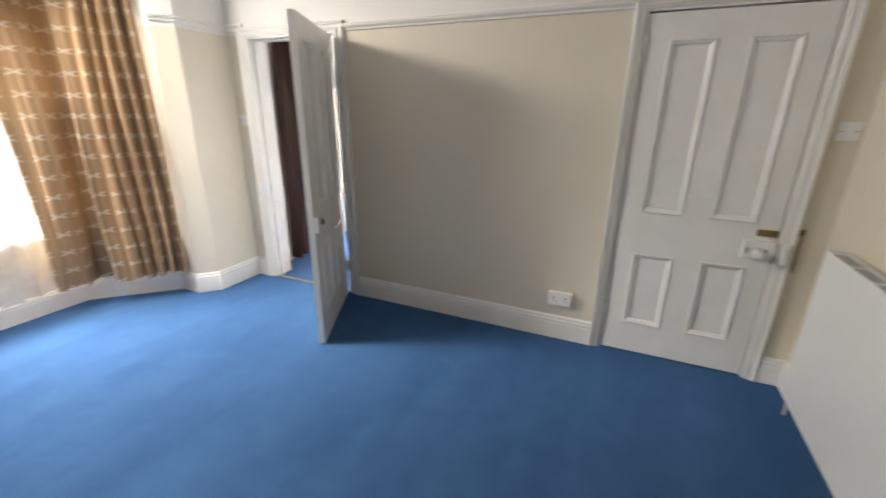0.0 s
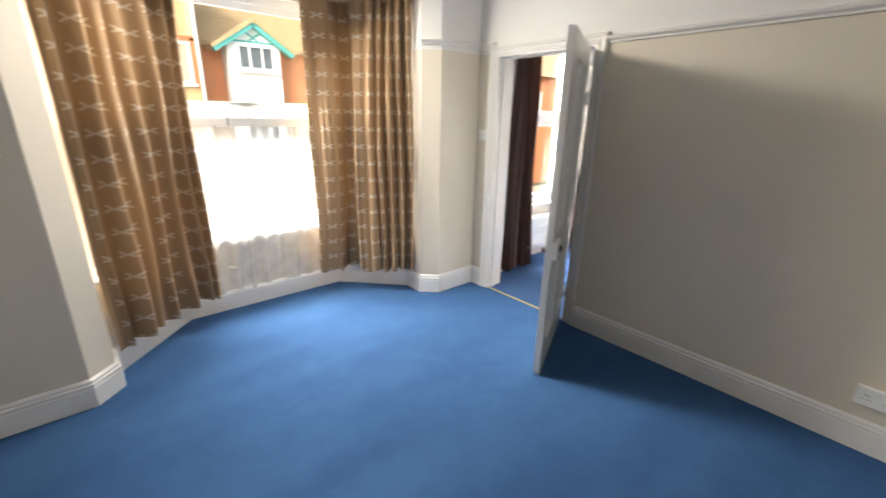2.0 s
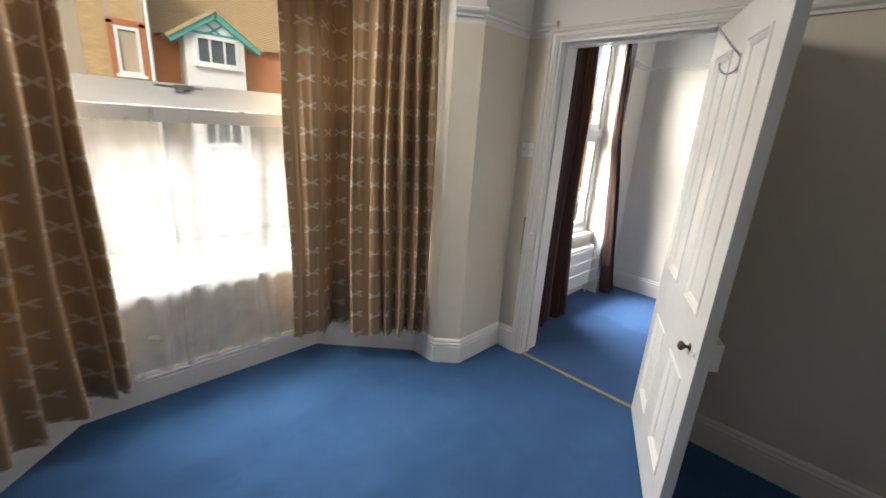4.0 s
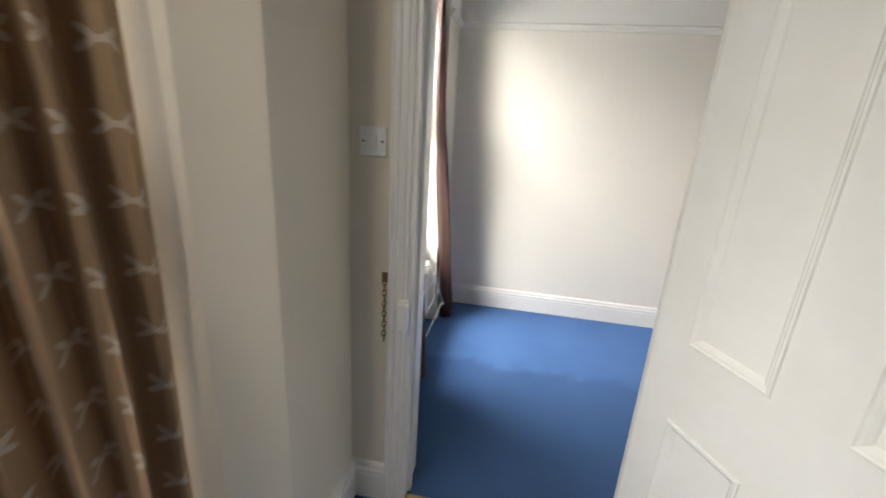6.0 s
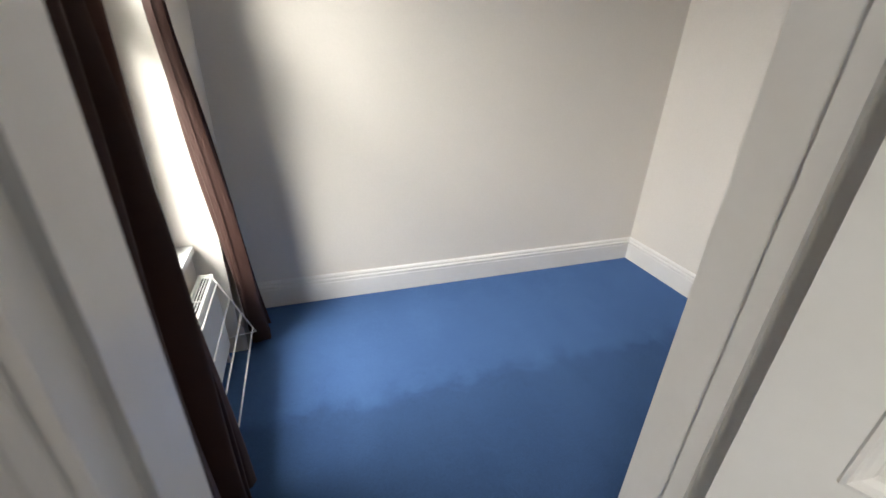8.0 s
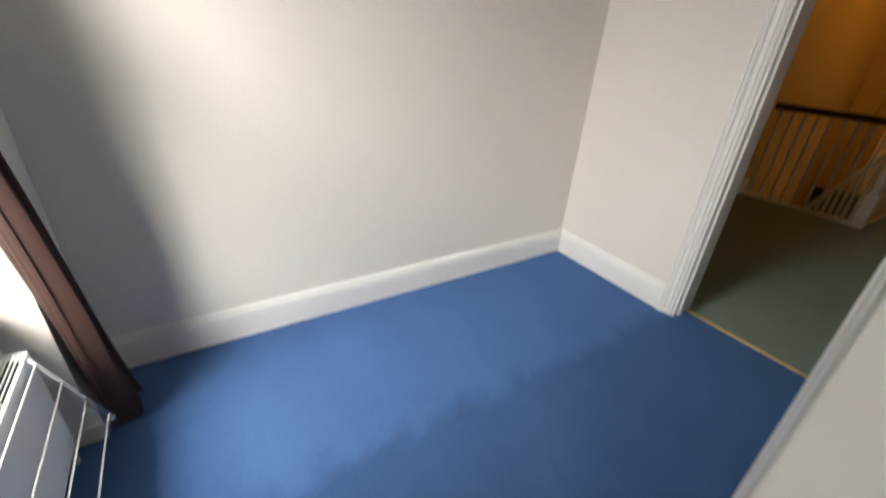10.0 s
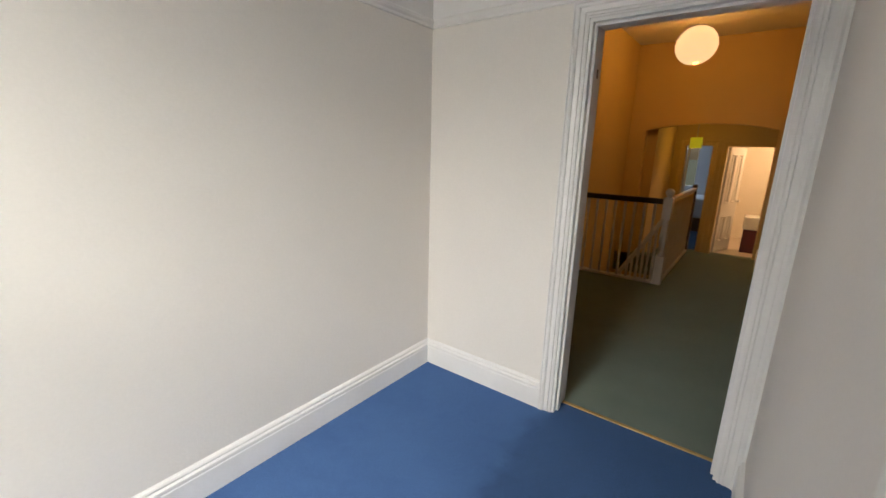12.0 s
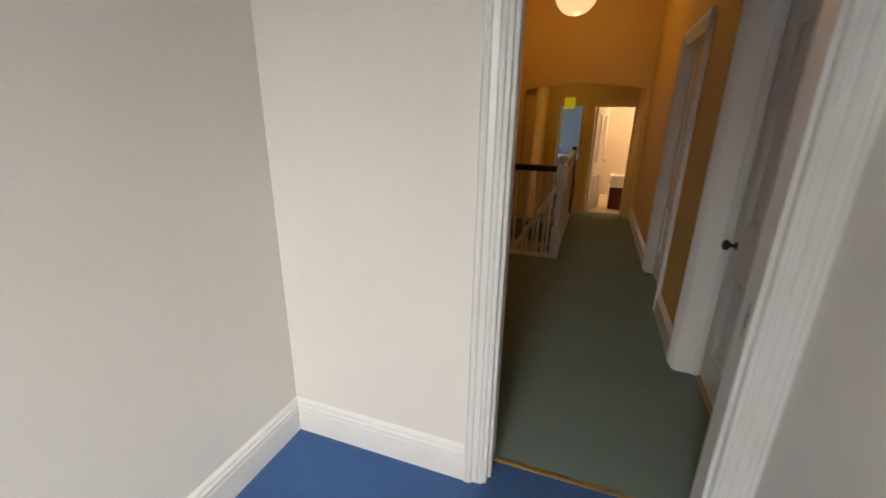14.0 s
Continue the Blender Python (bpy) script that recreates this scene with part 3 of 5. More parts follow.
for r in ((8.9, 10.5, 0.93, 1.03, LOW, TT), (E1, 10.5, 3.3, 3.4, LOW, TT), (10.5, 10.6, 0.93, 1.7, LOW, TT), (10.5, 10.6, 2.8, 3.4, LOW, TT), (10.5, 10.6, 1.7, 2.8, LOW, 0.6), (10.5, 10.6, 1.7, 2.8, 1.85, TT), (E1 - 0.1, E1, LEFT_L + 0.12, 3.4, LOW, TT)):
    box(bm, *r)
structure("wall_back_room", bm, BLUE_WALL, "pale grey walls of the daylit back room")
bm = bmesh.new()
box(bm, E1, 10.6, 1.03, 3.4, LOW - 0.15, LOW)
structure("floor_back_room", bm, BLUE_CARPET, "blue carpet of the back room", "carpet")

# ---- linings, architraves, skirtings, rails ----


def lining(name, s0, s1, z1, d0, d1, at, stop):
    """Door lining boards inside an opening, with a planted stop."""
    frame_ = thing(name, "white painted door lining with a stop", "door frame", kind="structure")
    t = 0.014
    rows = [("jamb", s0, s0 + t, 0, z1, d0, d1), ("jamb", s1 - t, s1, 0, z1, d0, d1), ("head", s0 + t, s1 - t, z1 - t, z1, d0, d1)]
    if stop:
        q, e = t + 0.012, stop + 0.035
        rows += [("stop", s0 + t, s0 + q, 0, z1 - t, stop, e), ("stop", s1 - q, s1 - t, 0, z1 - t, stop, e), ("stop", s0 + q, s1 - q, z1 - q, z1 - t, stop, e)]
    for nm, a, b, za, zb, da, db in rows:
        c0, c1 = at(a, za, da), at(b, zb, db)
        bm = bmesh.new()
        box(bm, *sorted((c0[0], c1[0])), *sorted((c0[1], c1[1])), za, zb)
        part(nm, bm, TRIM, frame_)
    return frame_


def on_a(s, z, d):
    return (s, -d, z)


def on_b(s, z, d):
    return (s, WT + d, z)


def on_x(s, z, d):
    return (XB - d, s, z)


def on_l(s, z, d):
    return (XL + d, s, z)


lining("door_lining_1", *D1, -0.004, WT + 0.004, lambda s, z, d: (s, d, z), 0.045)
lining("door_lining_2", *D2, -0.004, WT + 0.004, lambda s, z, d: (s, d, z), 0.05)
landing_lining = lining("door_lining_3", *D3, XB - 0.004, XL + 0.004, lambda s, z, d: (d, s, z), XB + 0.03)
bm = bmesh.new()
box(bm, -0.262, -0.246, D3[1] - 0.0155, D3[1] - 0.0145, 1.775, 1.815)
part("latch_hole", bm, DARK, landing_lining, "small dark latch hole")
lining("door_lining_4", *D4, 0.06, WT + 0.004, lambda s, z, d: (s, d, z), 0.10)
CASE_LABEL = "white painted moulded architrave round the doorway"
for name, o, at, w0, w1, wt in (("architrave_1", (D1[0], D1[1] + 0.015, D1[2]), on_a, 0.58, 0.58, 0.55), ("architrave_2", D1, on_b, 0.58, 0.58, 0.6), ("architrave_3", D2, on_a, 0.5, 0.46, 0.45), ("architrave_4", D2, on_b, 0.8, 0.8, 0.8), ("architrave_5", D3, on_x, 0.79, 0.66, 0.7), ("architrave_6", D3, on_l, 0.78, 0.8, 0.8), ("architrave_7", D4, on_b, 0.8, 0.8, 0.8)):
    structure(name, casing(*o, at, w0, w1, wt), TRIM, CASE_LABEL, "architrave")
END = lambda s, z, d: (END_X - d, s, LOW if z == 0 else z)
structure("architrave_8", casing(*BD, END, 0.25, 0.9), OCHRE, "ochre painted moulded architrave round the far doorway", "architrave")
structure("architrave_9", casing(*LD, END, 0.9, 0.9), OCHRE, "ochre painted moulded architrave round the far doorway", "architrave")

SK = "white painted skirting board with a moulded top"
cw = 0.066
RUNS = [
    [(D1[0] - cw, 0), (FRONT, 0), P2, P3, PB, BC, mirror(BC), mirror(PB), mirror(P3), mirror(P2), (FRONT, SOUTH), (BACK_A, SOUTH), (BACK_A, 0), (D2[1] + 0.052, 0)],
    [(D2[0] - 0.056, 0), (D1[1] + 0.085, 0)],
    [(D1[1] + cw, WT), (XB - 0.03, WT)],
    [(XB, D3[1] + 0.074), (XB, FAR_B), (FRONT, FAR_B), (FRONT, W2[1])],
    [(FRONT, W2[0]), (FRONT, WT), (D1[0] - cw, WT)],
    [(D2[1] + 0.09, WT), (D4[0] - 0.09, WT)],
    [(D4[1] + 0.09, WT), (STEP, WT)],
    [(XL, LEFT_L), (XL, D3[1] + 0.09)],
    [(WELL[0], LEFT_L), (XL, LEFT_L)],
]
for i, run in enumerate(RUNS):
    structure("baseboard_%d" % (i + 1), skirting(run), TRIM, SK, "skirting board")
PR = "white painted picture rail"
structure("picture_rail_1", picture_rail([(D1[0] - 0.02, 0), (FRONT, 0), P2, P3], RAIL_A + 0.06), TRIM, PR, "picture rail")
structure("picture_rail_2", picture_rail([(D2[0] - 0.056, 0), (D1[1] + 0.066, 0)], RAIL_A), TRIM, PR, "picture rail")
structure("picture_rail_3", picture_rail([mirror(P3), mirror(P2), (FRONT, SOUTH), (BACK_A, SOUTH), (BACK_A, 0), (D2[1] + 0.052, 0)], RAIL_A), TRIM, PR, "picture rail")
structure("picture_rail_4", picture_rail([(XB, WT), (XB, FAR_B), (FRONT, FAR_B), (FRONT, W2[1] + 0.02)], RAIL_B), TRIM, PR, "picture rail")
structure("picture_rail_5", picture_rail([(FRONT, W2[0] - 0.02), (FRONT, WT), (XB, WT)], RAIL_B), TRIM, PR, "picture rail")

for name, x0, x1, y0, y1 in (("threshold_1", D1[0] + 0.014, D1[1] - 0.014, 0.008, 0.028), ("threshold_2", D2[0] + 0.014, D2[1] - 0.014, 0.035, 0.065), ("threshold_3", -0.252, -0.232, D3[0] + 0.014, D3[1] - 0.014)):
    structure(name, soft_box(x0, x1, y0, y1, -0.003, 0.006, 0.003), BRASS, "brass carpet threshold strip", "threshold")

# ---- windows ----


def frame_bars(bm, bars, at, d0, d1):
    """Window bars as s0 s1 z0 z1 in the wall's own measure."""
    for s0, s1, z0, z1 in bars:
        vs = []
        for d in (d0, d1):
            vs.append([bm.verts.new(at(s, z, d)) for s, z in ((s0, z0), (s1, z0), (s1, z1), (s0, z1))])
        for k in range(4):
            bm.faces.new((vs[0][k], vs[0][(k + 1) % 4], vs[1][(k + 1) % 4], vs[1][k]))
        bm.faces.new(vs[0][::-1])
        bm.faces.new(vs[1])


def window(name, length, z0, z1, transom, at, label):
    """A white window of one width: outer frame, a top light over a fixed light, panes, sill board and a catch."""
    w = thing(name, label, "window", kind="structure")
    fw = 0.055
    bm = bmesh.new()
    frame_bars(bm, [(0, length, z0, z0 + fw), (0, length, z1 - fw, z1), (0, fw, z0 + fw, z1 - fw), (length - fw, length, z0 + fw, z1 - fw)], at, 0.06, 0.13)
    part("window_frame", bm, UPVC, w)
    bm = bmesh.new()
    frame_bars(bm, [(fw, length - fw, transom - 0.035, transom + 0.035)], at, 0.045, 0.13)
    part("transom", bm, UPVC, w)
    for a, b, nm in ((transom + 0.035, z1 - fw, "top_sash"), (z0 + fw, transom - 0.035, "lower_sash")):
        bm = bmesh.new()
        q = 0.045
        frame_bars(bm, [(fw, length - fw, a, a + q), (fw, length - fw, b - q, b), (fw, fw + q, a + q, b - q), (length - fw - q, length - fw, a + q, b - q)], at, 0.072, 0.115)
        sash = part(nm, bm, UPVC, w)
        bm = bmesh.new()
        frame_bars(bm, [(fw + q - 0.004, length - fw - q + 0.004, a + q - 0.004, b - q + 0.004)], at, 0.092, 0.098)
        pane = part("pane", bm, GLASS, sash, "clear window glass")
        pane.visible_shadow = False
    bm = bmesh.new()
    frame_bars(bm, [(length * 0.47, length * 0.53, transom + 0.05, transom + 0.075)], at, 0.05, 0.072)
    frame_bars(bm, [(length * 0.44, length * 0.60, transom + 0.058, transom + 0.068)], at, 0.035, 0.05)
    part("catch", bm, STEEL, w, "metal casement catch")
    bm = bmesh.new()
    frame_bars(bm, [(0.0, length, z0 - 0.03, z0)], at, -0.015, 0.10)
    part("window_sill", bm, UPVC, w, "white painted sill board")
    return w


def facet_at(a, b):
    a, b = Vector(a), Vector(b)
    d = (b - a).normalized()
    n = Vector((d.y, -d.x))
    if n.x > 0:
        n = -n

    def at(s, z, out):
        p = a + d * s + n * out
        return (p.x, p.y, z)
    return at, (b - a).length


for i, (a, b) in enumerate(((PB, BC), (BC, mirror(BC)), (mirror(BC), mirror(PB)))):
    at, length = facet_at(a, b)
    window("window_%d" % (i + 1), length, SILL, HEAD, 1.53, at, "white bay window with a top light over the fixed light")
window("window_4", W2[1] - W2[0], W2[2], W2[3], 1.52, lambda s, z, d: (-3.17 - d, W2[0] + s, z), "tall white window of the small room")

# ---- doors ----


def panel_door(name, width, height, thick, label, kind="structure", group="", st=0.105, mull=0.135, mid0=0.675, mid1=0.925):
    """A four-panel door from its hinge along x; faces at y = 0 and y = -thick."""
    d = thing(name, label, "door", group, kind)
    lower, top = 0.205, height - 0.125
    pw = (width - 2 * st - mull) / 2
    gap = 0.006
    stiles = [("stile", 0, st, gap, height), ("stile", width - st, width, gap, height), ("rail", st, width - st, gap, lower), ("rail", st, width - st, mid0, mid1), ("rail", st, width - st, top, height), ("mullion", st + pw, st + pw + mull, lower, mid0), ("mullion", st + pw, st + pw + mull, mid1, top)]
    for nm, x0, x1, z0, z1 in stiles:
        bm = bmesh.new()
        box(bm, x0, x1, -thick, 0, z0, z1)
        part(nm, bm, GLOSS, d)
    for x0 in (st, st + pw + mull):
        for z0, z1 in ((lower, mid0), (mid1, top)):
            x1 = x0 + pw
            bm = bmesh.new()
            box(bm, x0, x1, -thick * 0.66, -thick * 0.34, z0, z1)
            p = part("panel", bm, GLOSS, d)
            bm = bmesh.new()
            prof = [(0.0, 0.0), (0.002, 0.006), (0.008, 0.007), (0.012, 0.002), (0.018, 0.0), (0.026, -0.006), (0.030, -thick * 0.34 + 0.0005)]
            for face in (0, 1):
                rows = []
                for u, h in prof:
                    y = h if face == 0 else -thick - h
                    rows.append([bm.verts.new(q) for q in ((x0 + u, y, z0 + u), (x1 - u, y, z0 + u), (x1 - u, y, z1 - u), (x0 + u, y, z1 - u))])
                for a, b in zip(rows, rows[1:]):
                    for k in range(4):
                        bm.faces.new((a[k], a[(k + 1) % 4], b[(k + 1) % 4], b[k]))
            part("moulding", bm, GLOSS, p)
    return d


def hinge(d, z, thick):
    bm = bmesh.new()
    tube(bm, (-0.004, 0.008, z), (-0.004, 0.008, z + 0.09), 0.007)
    box(bm, 0.0, 0.03, 0.0, 0.003, z, z + 0.09)
    part("hinge", bm, GLOSS, d, "painted butt hinge")


def knob(d, x, z, side, thick, material=DARK_KNOB, scale=1.0):
    """A turned knob with a round rose on one face: side 1 at y = 0, -1 at y = -thick."""
    m = Matrix.Translation((x, 0 if side > 0 else -thick, z)) @ Euler((radians(-90 * side), 0, 0)).to_matrix().to_4x4() @ Matrix.Scale(scale, 4)
    bm = bmesh.new()
    lathe(bm, [(0.022, 0.0), (0.022, 0.004), (0.010, 0.007), (0.009, 0.022), (0.016, 0.028), (0.026, 0.038), (0.028, 0.048), (0.022, 0.058), (0.008, 0.063)], m)
    return part("knob", bm, material, d, "brown turned knob" if material is DARK_KNOB else "metal knob")


def rim_lock(d, x0, x1, z0, z1, side, thick):
    """A painted rim lock box on one face."""
    y0, y1 = (0.0, 0.028) if side > 0 else (-thick - 0.028, -thick)
    lock = part("rim_lock", soft_box(x0, x1, y0, y1, z0, z1, 0.004), GLOSS, d, "white painted rim lock box")
    return lock


def escutcheon(d, x, z, side, thick):
    y0, y1 = (0.0, 0.003) if side > 0 else (-thick - 0.003, -thick)
    bm = bmesh.new()
    box(bm, x - 0.006, x + 0.006, y0, y1, z - 0.016, z + 0.016)
    e = part("keyhole_plate", bm, PLASTIC, d, "small pale keyhole plate")
    bm = bmesh.new()
    yy = (0.003, 0.004) if side > 0 else (-thick - 0.004, -thick - 0.003)
    box(bm, x - 0.0022, x + 0.0022, *yy, z - 0.008, z + 0.008)
    part("keyhole", bm, DARK, e)


# the open door stands back into the room with the bay
TH = 0.038
open_door = panel_door("door_1", 0.84, 1.965, TH, "white gloss four-panel door standing open into the room", st=0.113, mull=0.147, mid0=0.657, mid1=0.90)
for z in (0.20, 1.62):
    hinge(open_door, z, TH)
knob(open_door, 0.733, 0.789, -1, TH, scale=0.64)
escutcheon(open_door, 0.806, 0.795, -1, TH)
rim_lock(open_door, 0.705, 0.84, 0.765, 0.865, 1, TH)
knob(open_door, 0.765, 0.82, 1, -0.028, scale=0.7)
bm = bmesh.new()
HK = 0.455
box(bm, HK - 0.008, HK + 0.008, -TH - 0.003, -TH, 1.735, 1.80)
tube(bm, (HK, -TH, 1.79), (HK - 0.03, -TH - 0.085, 1.885), 0.004, 8)
lathe(bm, [(0.002, -0.008), (0.008, -0.004), (0.008, 0.004), (0.002, 0.008)], Matrix.Translation((HK - 0.03, -TH - 0.087, 1.888)), 10)
for k in range(10):
    a0, a1 = radians(-10 - k * 17), radians(-10 - (k + 1) * 17)
    tube(bm, (HK, -TH - 0.030 + 0.030 * math.cos(a0), 1.765 + 0.034 * math.sin(a0)), (HK, -TH - 0.030 + 0.030 * math.cos(a1), 1.765 + 0.034 * math.sin(a1)), 0.004, 8)
part("coat_hook", bm, STEEL, open_door, "bent wire coat hook")
open_door.matrix_world = pose(-2.028, 0.006, 0.004, 0, 0, -64.5)

closed_door = panel_door("door_2", 0.780, 1.964, TH, "white gloss four-panel door, closed, with a rim lock")
closed_door.matrix_world = pose(0.005, 0.044, 0.004)
for z in (0.22, 1.77):
    bm = bmesh.new()
    tube(bm, (-0.004, -TH - 0.008, z), (-0.004, -TH - 0.008, z + 0.09), 0.007)
    part("hinge", bm, GLOSS, closed_door, "painted butt hinge")
lock = rim_lock(closed_door, 0.632, 0.780, 0.735, 0.835, -1, TH)
for x in (0.655, 0.735):
    bm = bmesh.new()
    box(bm, x - 0.004, x + 0.004, -TH - 0.030, -TH - 0.0275, 0.765, 0.795)
    part("keyhole", bm, DARK, lock)
single("door_keep", soft_box(0.797, 0.835, -0.046, -0.006, 0.73, 0.84, 0.004), TRIM, "white painted rim lock keep on the closed door's architrave", "lock keep")
knob(closed_door, 0.70, 0.775, -1, TH + 0.028, GLOSS)
knob(closed_door, 0.715, 0.815, 1, TH)
bm = bmesh.new()
box(bm, 0.685, 0.775, -TH - 0.014, -TH, 0.862, 0.895)
part("bolt", bm, OLD_BRASS, closed_door, "small brass barrel bolt")

part("finger_plate", soft_box(0.20, 0.30, 0.0, 0.004, 0.53, 0.66, 0.002), PLASTIC, closed_door, "pale square plate")

far_door = panel_door("door_3", 0.78, 1.98, TH, "white gloss four-panel door off the landing, closed")
far_door.matrix_world = pose(D4[0] + 0.015, 0.12, 0.004)

bath_door = panel_door("door_4", 0.64, 1.93, TH, "white panelled bathroom door, standing open inwards")
bath_door.matrix_world = pose(END_X + 0.12, BD[1] - 0.01, LOW + 0.004, 0, 0, -19)
knob(bath_door, 0.58, 0.95, -1, TH, STEEL)
back_door = panel_door("door_5", 0.40, 1.93, TH, "white panelled door of the back room, standing open inwards")
back_door.matrix_world = pose(END_X + 0.14, LD[1] - 0.01, LOW + 0.004, 0, 0, 14)
knob(back_door, 0.34, 0.95, -1, TH, STEEL)

# ---- small fittings on the party wall ----


def switch(name, x, z, label):
    w = 0.086
    s = thing(name, label, "light switch")
    part("plate", soft_box(x - w / 2, x + w / 2, -0.010, 0.0, z - w / 2, z + w / 2, 0.003), PLASTIC, s)
    part("rocker", soft_box(x - 0.012, x + 0.012, -0.015, -0.008, z - 0.02, z + 0.02, 0.002), PLASTIC, s)
    for dx in (-0.03, 0.03):
        bm = bmesh.new()
        tube(bm, (x + dx, -0.0115, z), (x + dx, -0.009, z), 0.004, 10)
        part("screw", bm, OLD_BRASS, s, "brass screw head")


switch("light_switch", -2.97, 1.385, "white plastic light switch on the cream wall beside the doorway")
switch("light_switch", 0.935, 1.41, "white plastic light switch beside the closed door")

sock = thing("power_socket", "white double power socket above the skirting board", "socket")
part("back_box", soft_box(-0.358, -0.212, -0.030, 0.0, 0.257, 0.343, 0.003), PLASTIC, sock)
part("plate", soft_box(-0.361, -0.209, -0.038, -0.029, 0.254, 0.346, 0.003), PLASTIC, sock)
for x in (-0.322, -0.248):
    bm = bmesh.new()
    box(bm, x - 0.003, x + 0.003, -0.0395, -0.0375, 0.305, 0.315)
    box(bm, x - 0.014, x - 0.008, -0.0395, -0.0375, 0.286, 0.291)
    box(bm, x + 0.008, x + 0.014, -0.0395, -0.0375, 0.286, 0.291)
    part("pin_holes", bm, DARK, sock)
    part("rocker", soft_box(x - 0.006, x + 0.006, -0.042, -0.037, 0.322, 0.338, 0.0015), PLASTIC, sock)


def door_chain(x, y, z0, z1, label):
    """A hanging brass security chain of linked rings under a small staple."""
    c = thing("door_chain", label, "chain")
    bm = bmesh.new()
    box(bm, x - 0.012, x + 0.012, y, y + 0.004, z1 - 0.012, z1 + 0.022)
    tube(bm, (x, y, z1), (x, y - 0.010, z1), 0.004, 8)
    part("staple", bm, OLD_BRASS, c)
    count = int((z1 - z0) / 0.019)
    for k in range(count):
        zc = z1 - 0.010 - k * 0.019
        bm = bmesh.new()
        turn = Euler((0, 0, radians(90 * (k % 2) + 25))).to_matrix()
        ring = []
        for j in range(10):
            a = 2 * math.pi * j / 10
            ring.append(Vector((x, y - 0.009, zc)) + turn @ Vector((0.0065 * math.cos(a), 0, 0.0125 * math.sin(a))))
        for j in range(10):
            tube(bm, ring[j], ring[(j + 1) % 10], 0.0018, 5)
        part("link", bm, OLD_BRASS, c)


door_chain(-2.925, -0.004, 0.712, 0.94, "dull brass security chain hanging beside the doorway")
door_chain(0.878, -0.004, 0.68, 0.90, "dull brass security chain hanging beside the closed door")
single("door_keep", soft_box(-2.868, -2.836, -0.046, -0.010, 0.775, 0.875, 0.004), TRIM, "white painted rim lock keep on the architrave", "lock keep")

# ---- radiators ----


def radiator(name, label, length, depth, z0, z1, m):
    """A double panel radiator: front and back panels, side covers, slatted top, valve and pipe. Local x runs along it, y out from the wall."""
    r = thing(name, label, "radiator", place=m)
    back, front = 0.03, depth
    part("front_panel", soft_box(0, length, front - 0.012, front, z0, z1, 0.004), RADIATOR_PAINT, r)
    part("back_panel", soft_box(0, length, back, back + 0.012, z0, z1, 0.004), RADIATOR_PAINT, r)
    for x0, x1 in ((-0.004, 0.004), (length - 0.004, length + 0.004)):
        part("side_cover", soft_box(x0, x1, back, front - 0.001, z0 + 0.02, z1 + 0.003, 0.002), RADIATOR_PAINT, r)
    bm = bmesh.new()
    inner0, inner1 = back + 0.014, front - 0.014
    n = max(3, int((inner1 - inner0) / 0.0105))
    for k in range(n):
        y = inner0 + (inner1 - inner0) * (k + 0.5) / n
        box(bm, 0.006, length - 0.006, y - 0.0019, y + 0.0019, z1 - 0.0010, z1)
    m2 = int(length / 0.16)
    for k in range(m2 + 1):
        x = 0.012 + (length - 0.024) * k / m2
        box(bm, x - 0.0015, x + 0.0015, inner0, inner1, z1 - 0.008, z1 - 0.0012)
    tagged(part("top_grille", bm, RADIATOR_PAINT, r, "slotted top grille"), kind="stuff")
    # near-black fins and an added plate paint the shade below the grille
    bm = bmesh.new()
    for k in range(int(length / 0.05)):
        x = 0.03 + 0.05 * k
        box(bm, x, x + 0.002, back + 0.013, front - 0.013, z0 + 0.01, z1 - 0.02)
    box(bm, 0.01, length - 0.01, back + 0.0125, front - 0.0125, z1 - 0.014, z1 - 0.009)
    part("fins_and_shade_plate", bm, DARK, r)
    bm = bmesh.new()
    mid = (back + front) / 2
    tube(bm, (length + 0.003, mid, z1 - 0.05), (length + 0.009, mid, z1 - 0.05), 0.019, 16)
    vent = part("air_vent", bm, DARK, r, "dark recess round the air vent plug")
    bm = bmesh.new()
    tube(bm, (length + 0.008, mid, z1 - 0.05), (length + 0.016, mid, z1 - 0.05), 0.012, 6)
    tube(bm, (length + 0.016, mid, z1 - 0.05), (length + 0.024, mid, z1 - 0.05), 0.006, 4)
    part("plug", bm, STEEL, vent, "steel vent plug")
    for x in (-0.03, length + 0.03):
        bm = bmesh.new()
        tube(bm, (x, back + 0.03, 0.0), (x, back + 0.03, z0 + 0.05), 0.0085, 10)
        tube(bm, (x, back + 0.03, z0 + 0.05), (0.0 if x < 0 else length, back + 0.03, z0 + 0.05), 0.0085, 10)
        part("pipe", bm, TRIM, r, "white painted pipe")
        bm = bmesh.new()
        tube(bm, (x, back + 0.03, z0 + 0.01), (x, back + 0.03, z0 + 0.09), 0.016, 12)
        part("valve", bm, PLASTIC, r)
    for x in (length * 0.15, length * 0.85):
        bm = bmesh.new()
        box(bm, x - 0.015, x + 0.015, 0.0, back + 0.001, z0 + 0.08, z1 - 0.08)
        part("bracket", bm, RADIATOR_PAINT, r)
    return r


radiator("radiator", "white double panel radiator with a slotted top, below a bare wall", 0.95, 0.112, 0.14, 0.905, pose(BACK_A, -0.32, 0, 0, 0, -90) @ Matrix.Diagonal((1, -1, 1, 1)))
radiator("radiator", "white panel radiator under the small room's window", 0.78, 0.09, 0.12, 0.50, pose(-3.17, 0.69, 0, 0, 0, 90) @ Matrix.Diagonal((1, -1, 1, 1)))

